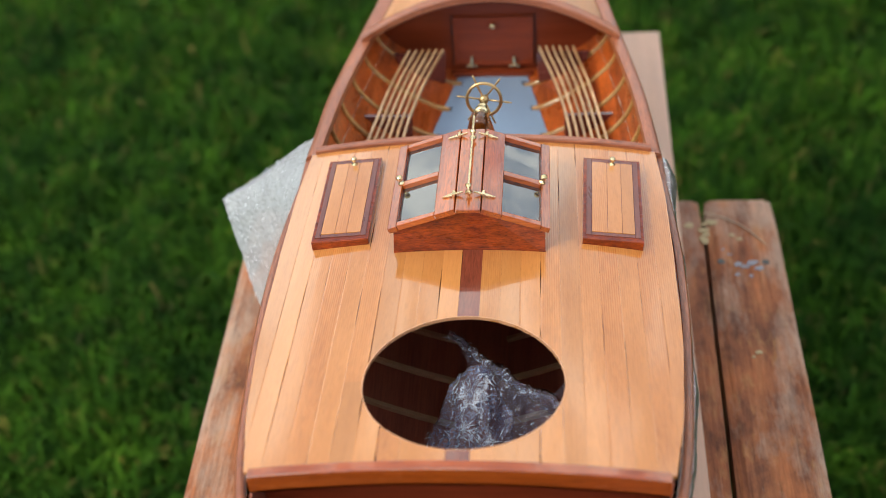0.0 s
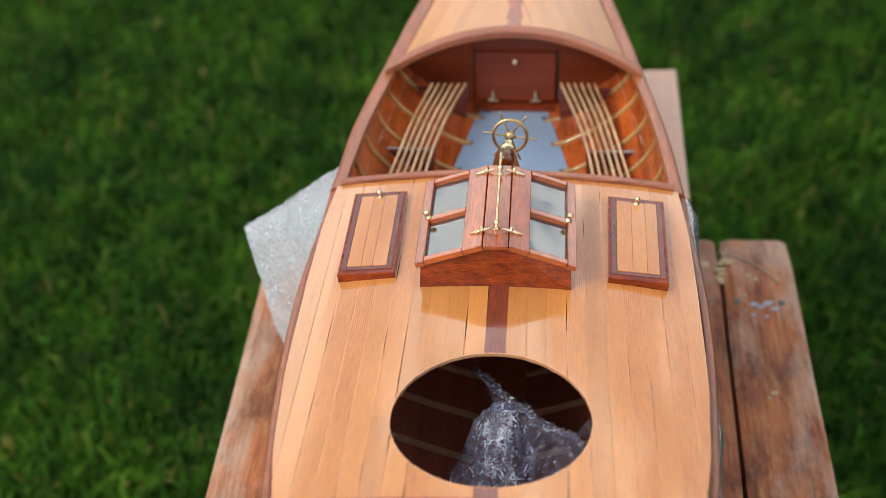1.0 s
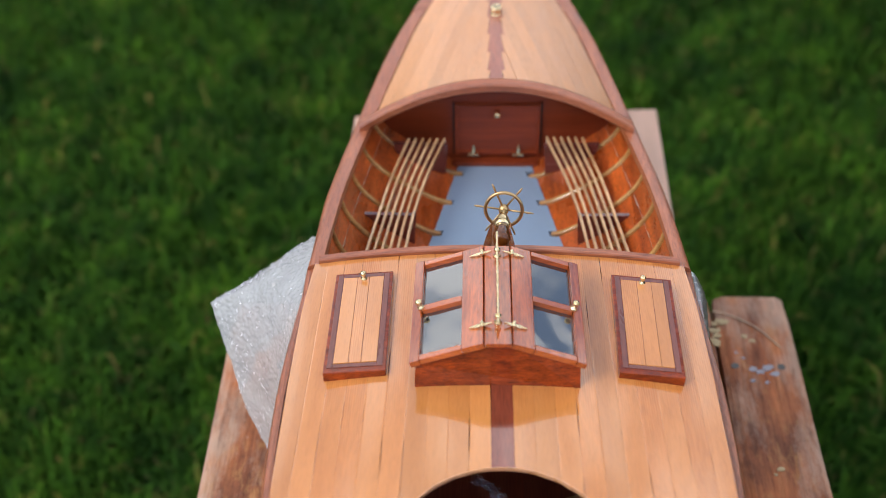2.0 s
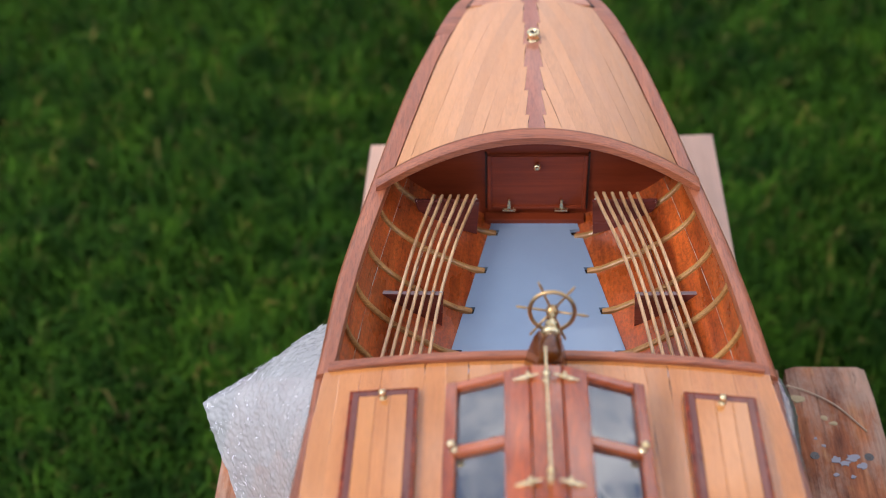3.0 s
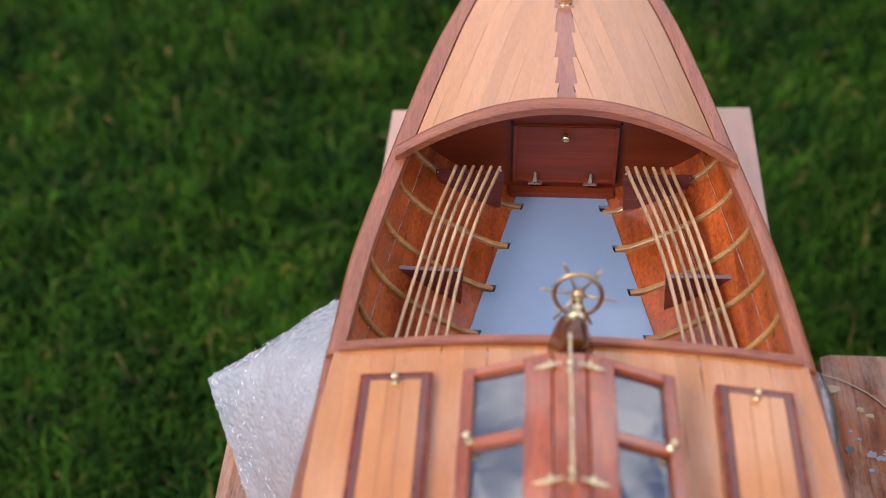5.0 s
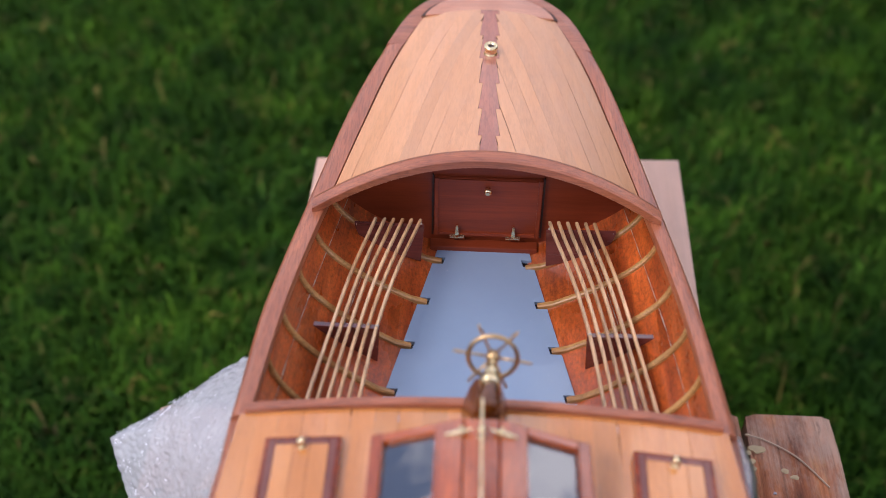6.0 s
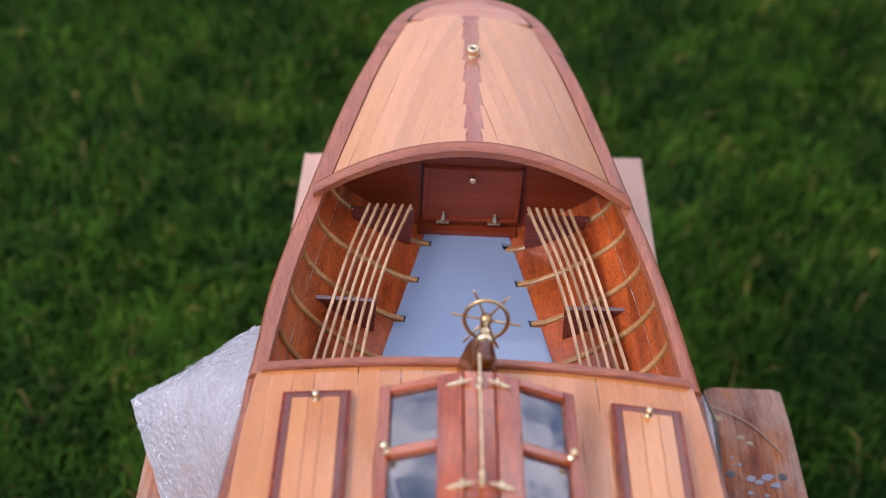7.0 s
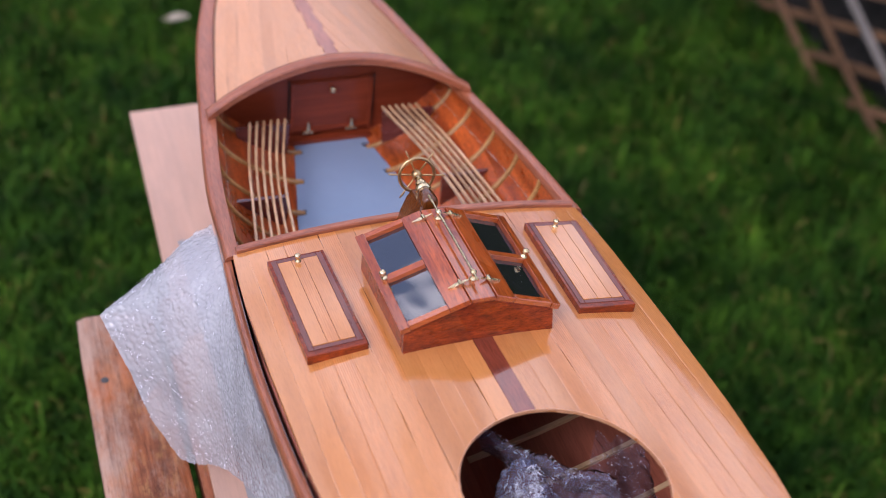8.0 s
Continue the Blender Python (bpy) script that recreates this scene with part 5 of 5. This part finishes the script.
wrap_sheet("hem", hem_bed, 200, 26, "bright folded edge", BAG, bag, 0.0014, 4.0, 0.3)

crease_glints(bunch_bed, 1900, lambda r: (r.gauss(0.54, 0.17), 0.02 + abs(r.gauss(0.0, 0.36))), bag, 31, 0.0100, 0.00024, 0.0024)
crease_glints(film_bed, 420, lambda r: (r.random(), r.random()), bag, 32, 0.0055, 0.00020, 0.0016)
crease_glints(hem_bed, 330, lambda r: (r.random(), r.random()), bag, 33, 0.0055, 0.00022, 0.0010)


def wing_bed(u, v):
    """Loose film reaching out under the deck beside the opening."""
    near = Vector((0.045, -0.095, 0.640)).lerp(Vector((0.080, -0.045, 0.632)), u)
    out = Vector((0.108, -0.160, 0.612)).lerp(Vector((0.118, -0.045, 0.612)), u)
    p = near.lerp(out, v)
    q = p * 42
    p.y += 0.010 * u * noise.noise(Vector((v * 6, 1.3, 0.0)))
    p.z += 0.008 * noise.noise(q) + 0.005 * abs(noise.noise(q * 2.1))
    return p


wrap_sheet("film_wing", wing_bed, 120, 120, "", BAG, bag, 0.0016, 13.0, 0.15)
crease_glints(wing_bed, 420, lambda r: (r.random(), r.random()), bag, 34, 0.0050, 0.00022, 0.0016)

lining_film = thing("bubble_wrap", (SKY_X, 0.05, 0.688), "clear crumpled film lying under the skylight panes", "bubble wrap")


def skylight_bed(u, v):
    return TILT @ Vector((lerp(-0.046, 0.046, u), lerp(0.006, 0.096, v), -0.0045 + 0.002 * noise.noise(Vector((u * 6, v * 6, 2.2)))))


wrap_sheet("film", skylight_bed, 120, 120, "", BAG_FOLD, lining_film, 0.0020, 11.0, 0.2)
crease_glints(skylight_bed, 420, lambda r: (r.random(), r.random()), lining_film, 41, 0.0130, 0.00050, 0.0016)

# ---- small things on the bench ----
drip = thing("paint_drip", (0.20, 0.21, BENCH_TOP), "dried cream paint drips on the bench slat", "paint drip")
for cx, cy, r in ((0.2130, 0.3050, 0.0085), (0.2320, 0.2850, 0.0060), (0.2375, 0.2790, 0.0050), (0.2085, 0.318, 0.004), (0.2060, 0.3000, 0.0060), (0.2065, 0.2860, 0.0072), (0.2055, 0.2740, 0.0050), (0.2380, 0.1285, 0.0050), (0.2330, 0.1230, 0.0030), (0.2050, 0.2930, 0.0105), (0.2045, 0.2790, 0.0075), (0.1915, 0.2990, 0.0085)):
    r *= 0.56
    bm = bmesh.new()
    lathe(bm, [(r, -0.0002), (r * 0.92, 0.0005), (r * 0.4, 0.0009), (r * 0.02, 0.0010)], pose(cx, cy, BENCH_TOP + 0.0003), 18)
    for v in bm.verts:
        k = 1 + 0.9 * noise.noise(Vector((v.co.x * 190, v.co.y * 190, 2.0)))
        v.co.x, v.co.y = cx + (v.co.x - cx) * k, cy + (v.co.y - cy) * k * 0.8
    part("spot", bm, CREAM, drip)
smear = thing("paint_smear", (0.235, 0.24, BENCH_TOP), "flaking white paint smears on the bench slat", "paint smear")
rng = random.Random(12)
for cx, cy, r in ((0.2330, 0.2435, 0.0050), (0.2390, 0.2400, 0.0046), (0.2460, 0.2450, 0.0060), (0.2520, 0.2375, 0.0050), (0.2260, 0.2570, 0.0022), (0.2210, 0.2640, 0.0018), (0.2305, 0.2290, 0.0026), (0.2430, 0.2270, 0.0024)):
    bm = bmesh.new()
    turn = rng.uniform(0, 3.1)
    ring = []
    for i in range(16):
        a = 2 * math.pi * i / 16
        rr = r * (0.55 + 0.55 * rng.random())
        ring.append((cx + rr * math.cos(a + turn), cy + 0.7 * rr * math.sin(a + turn)))
    sweep(bm, [[(x, y, BENCH_TOP + z) for x, y in ring] for z in (-0.0006, 0.0011)])
    part("flake", bm, WHITE_PAINT, smear)
string_path = curve_of([(0.206, 0.318, BENCH_TOP + 0.0012), (0.222, 0.312, BENCH_TOP + 0.0014), (0.243, 0.297, BENCH_TOP + 0.0014), (0.262, 0.271, BENCH_TOP + 0.0014)])
ob = part("string", tube(bmesh.new(), [string_path(i / 24) for i in range(25)], 0.0007, 6), STRING, None)
tagged(ob, "thin pale string lying across the bench slat", "string")

# ---- garden trellis at the edge of the lawn ----
trellis = thing("trellis", (1.22, 1.2, GROUND), "brown diamond lattice trellis standing in the grass", "trellis")
# Index of the one lath with a paler grey colour.
PALE_LATH = 1
for slope, start, gap, dx in ((0.408, 0.0395, 0.1010, 0.0), (-0.395, 0.0600, 0.0757, 0.011)):
    for k in range(-9, 11):
        ends = []
        for z in (GROUND - 0.01, 0.42):
            ends.append((1.10 + (z - start - k * gap) / slope, z))
        (ya, za), (yb, zb) = sorted(ends)
        if yb < 0.55 or ya > 2.1:
            continue
        ca, cb = max(0.5, ya), min(2.1, yb)
        a, b = (Vector((1.22 + dx, y, lerp(za, zb, (y - ya) / (yb - ya)))) for y in (ca, cb))
        d = b - a
        if d.length < 0.08:
            continue
        m = Matrix.Translation((a + b) / 2) @ d.to_track_quat("Z", "X").to_matrix().to_4x4()
        part("lath", block(bmesh.new(), m, (0.015, 0.009, d.length), 0.001), GREY_LATH if (dx == 0 and k == PALE_LATH) else TRELLIS_WOOD, trellis)
# Added boards, coloured near-black in place of the shaded depth behind the laths.
fence = thing("fence", (1.29, 1.2, GROUND), "near-black boards added for the shaded depth behind the trellis", "fence")
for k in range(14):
    part("board", block(bmesh.new(), pose(1.29, -0.2 + k * 0.204, 0.5), (0.02, 0.2, 1.1), 0.002), SHADE_BOARD, fence)
leaf_litter = thing("fallen_leaf", (0.034, 1.515, GROUND), "pale dry leaf lying in the grass", "leaf")
bm = bmesh.new()
sheet(bm, [[(0.034 + 0.022 * s + 0.006 * t, 1.515 + t * 0.016 * (1 - s * s), 0.034 + 0.006 * t * t) for t in (-1, -0.4, 0.2, 0.8)] for s in (-0.95, -0.5, 0, 0.5, 0.95)], (0, 0, -0.001))
part("blade", bm, DEAD, leaf_litter)

# ---- unseen hedge added to close the place and darken reflections, far behind everything in view ----
bm = bmesh.new()
rings = []
for k in range(5):
    ring = []
    for i in range(360):
        a = 2 * math.pi * i / 360
        g = math.degrees(math.atan2(math.cos(a), math.sin(a)))
        # Taller stretches are made up to put dark reflections on glass and varnish.
        h = 1.6 + 2.5 * math.exp(-(((g + 25) / 6) ** 2)) + 4.1 * smoothstep(31, 35.5, g) * smoothstep(110, 80, g) + 0.5 * noise.noise(Vector((math.cos(a) * 2.4, math.sin(a) * 2.4, 1.0))) + 0.3 * noise.noise(Vector((math.cos(a) * 11, math.sin(a) * 11, 4.0)))
        r = 13 + 0.5 * noise.noise(Vector((math.cos(a) * 9, math.sin(a) * 9, k * 1.0)))
        ring.append((r * math.cos(a), 0.5 + r * math.sin(a), lerp(GROUND - 0.05, h, k / 4)))
    rings.append(ring)
sweep(bm, rings, caps=False)
tagged(part("backdrop", bm, HEDGE), "unseen dark green hedge added round the garden to darken reflections", "hedge", kind="structure")
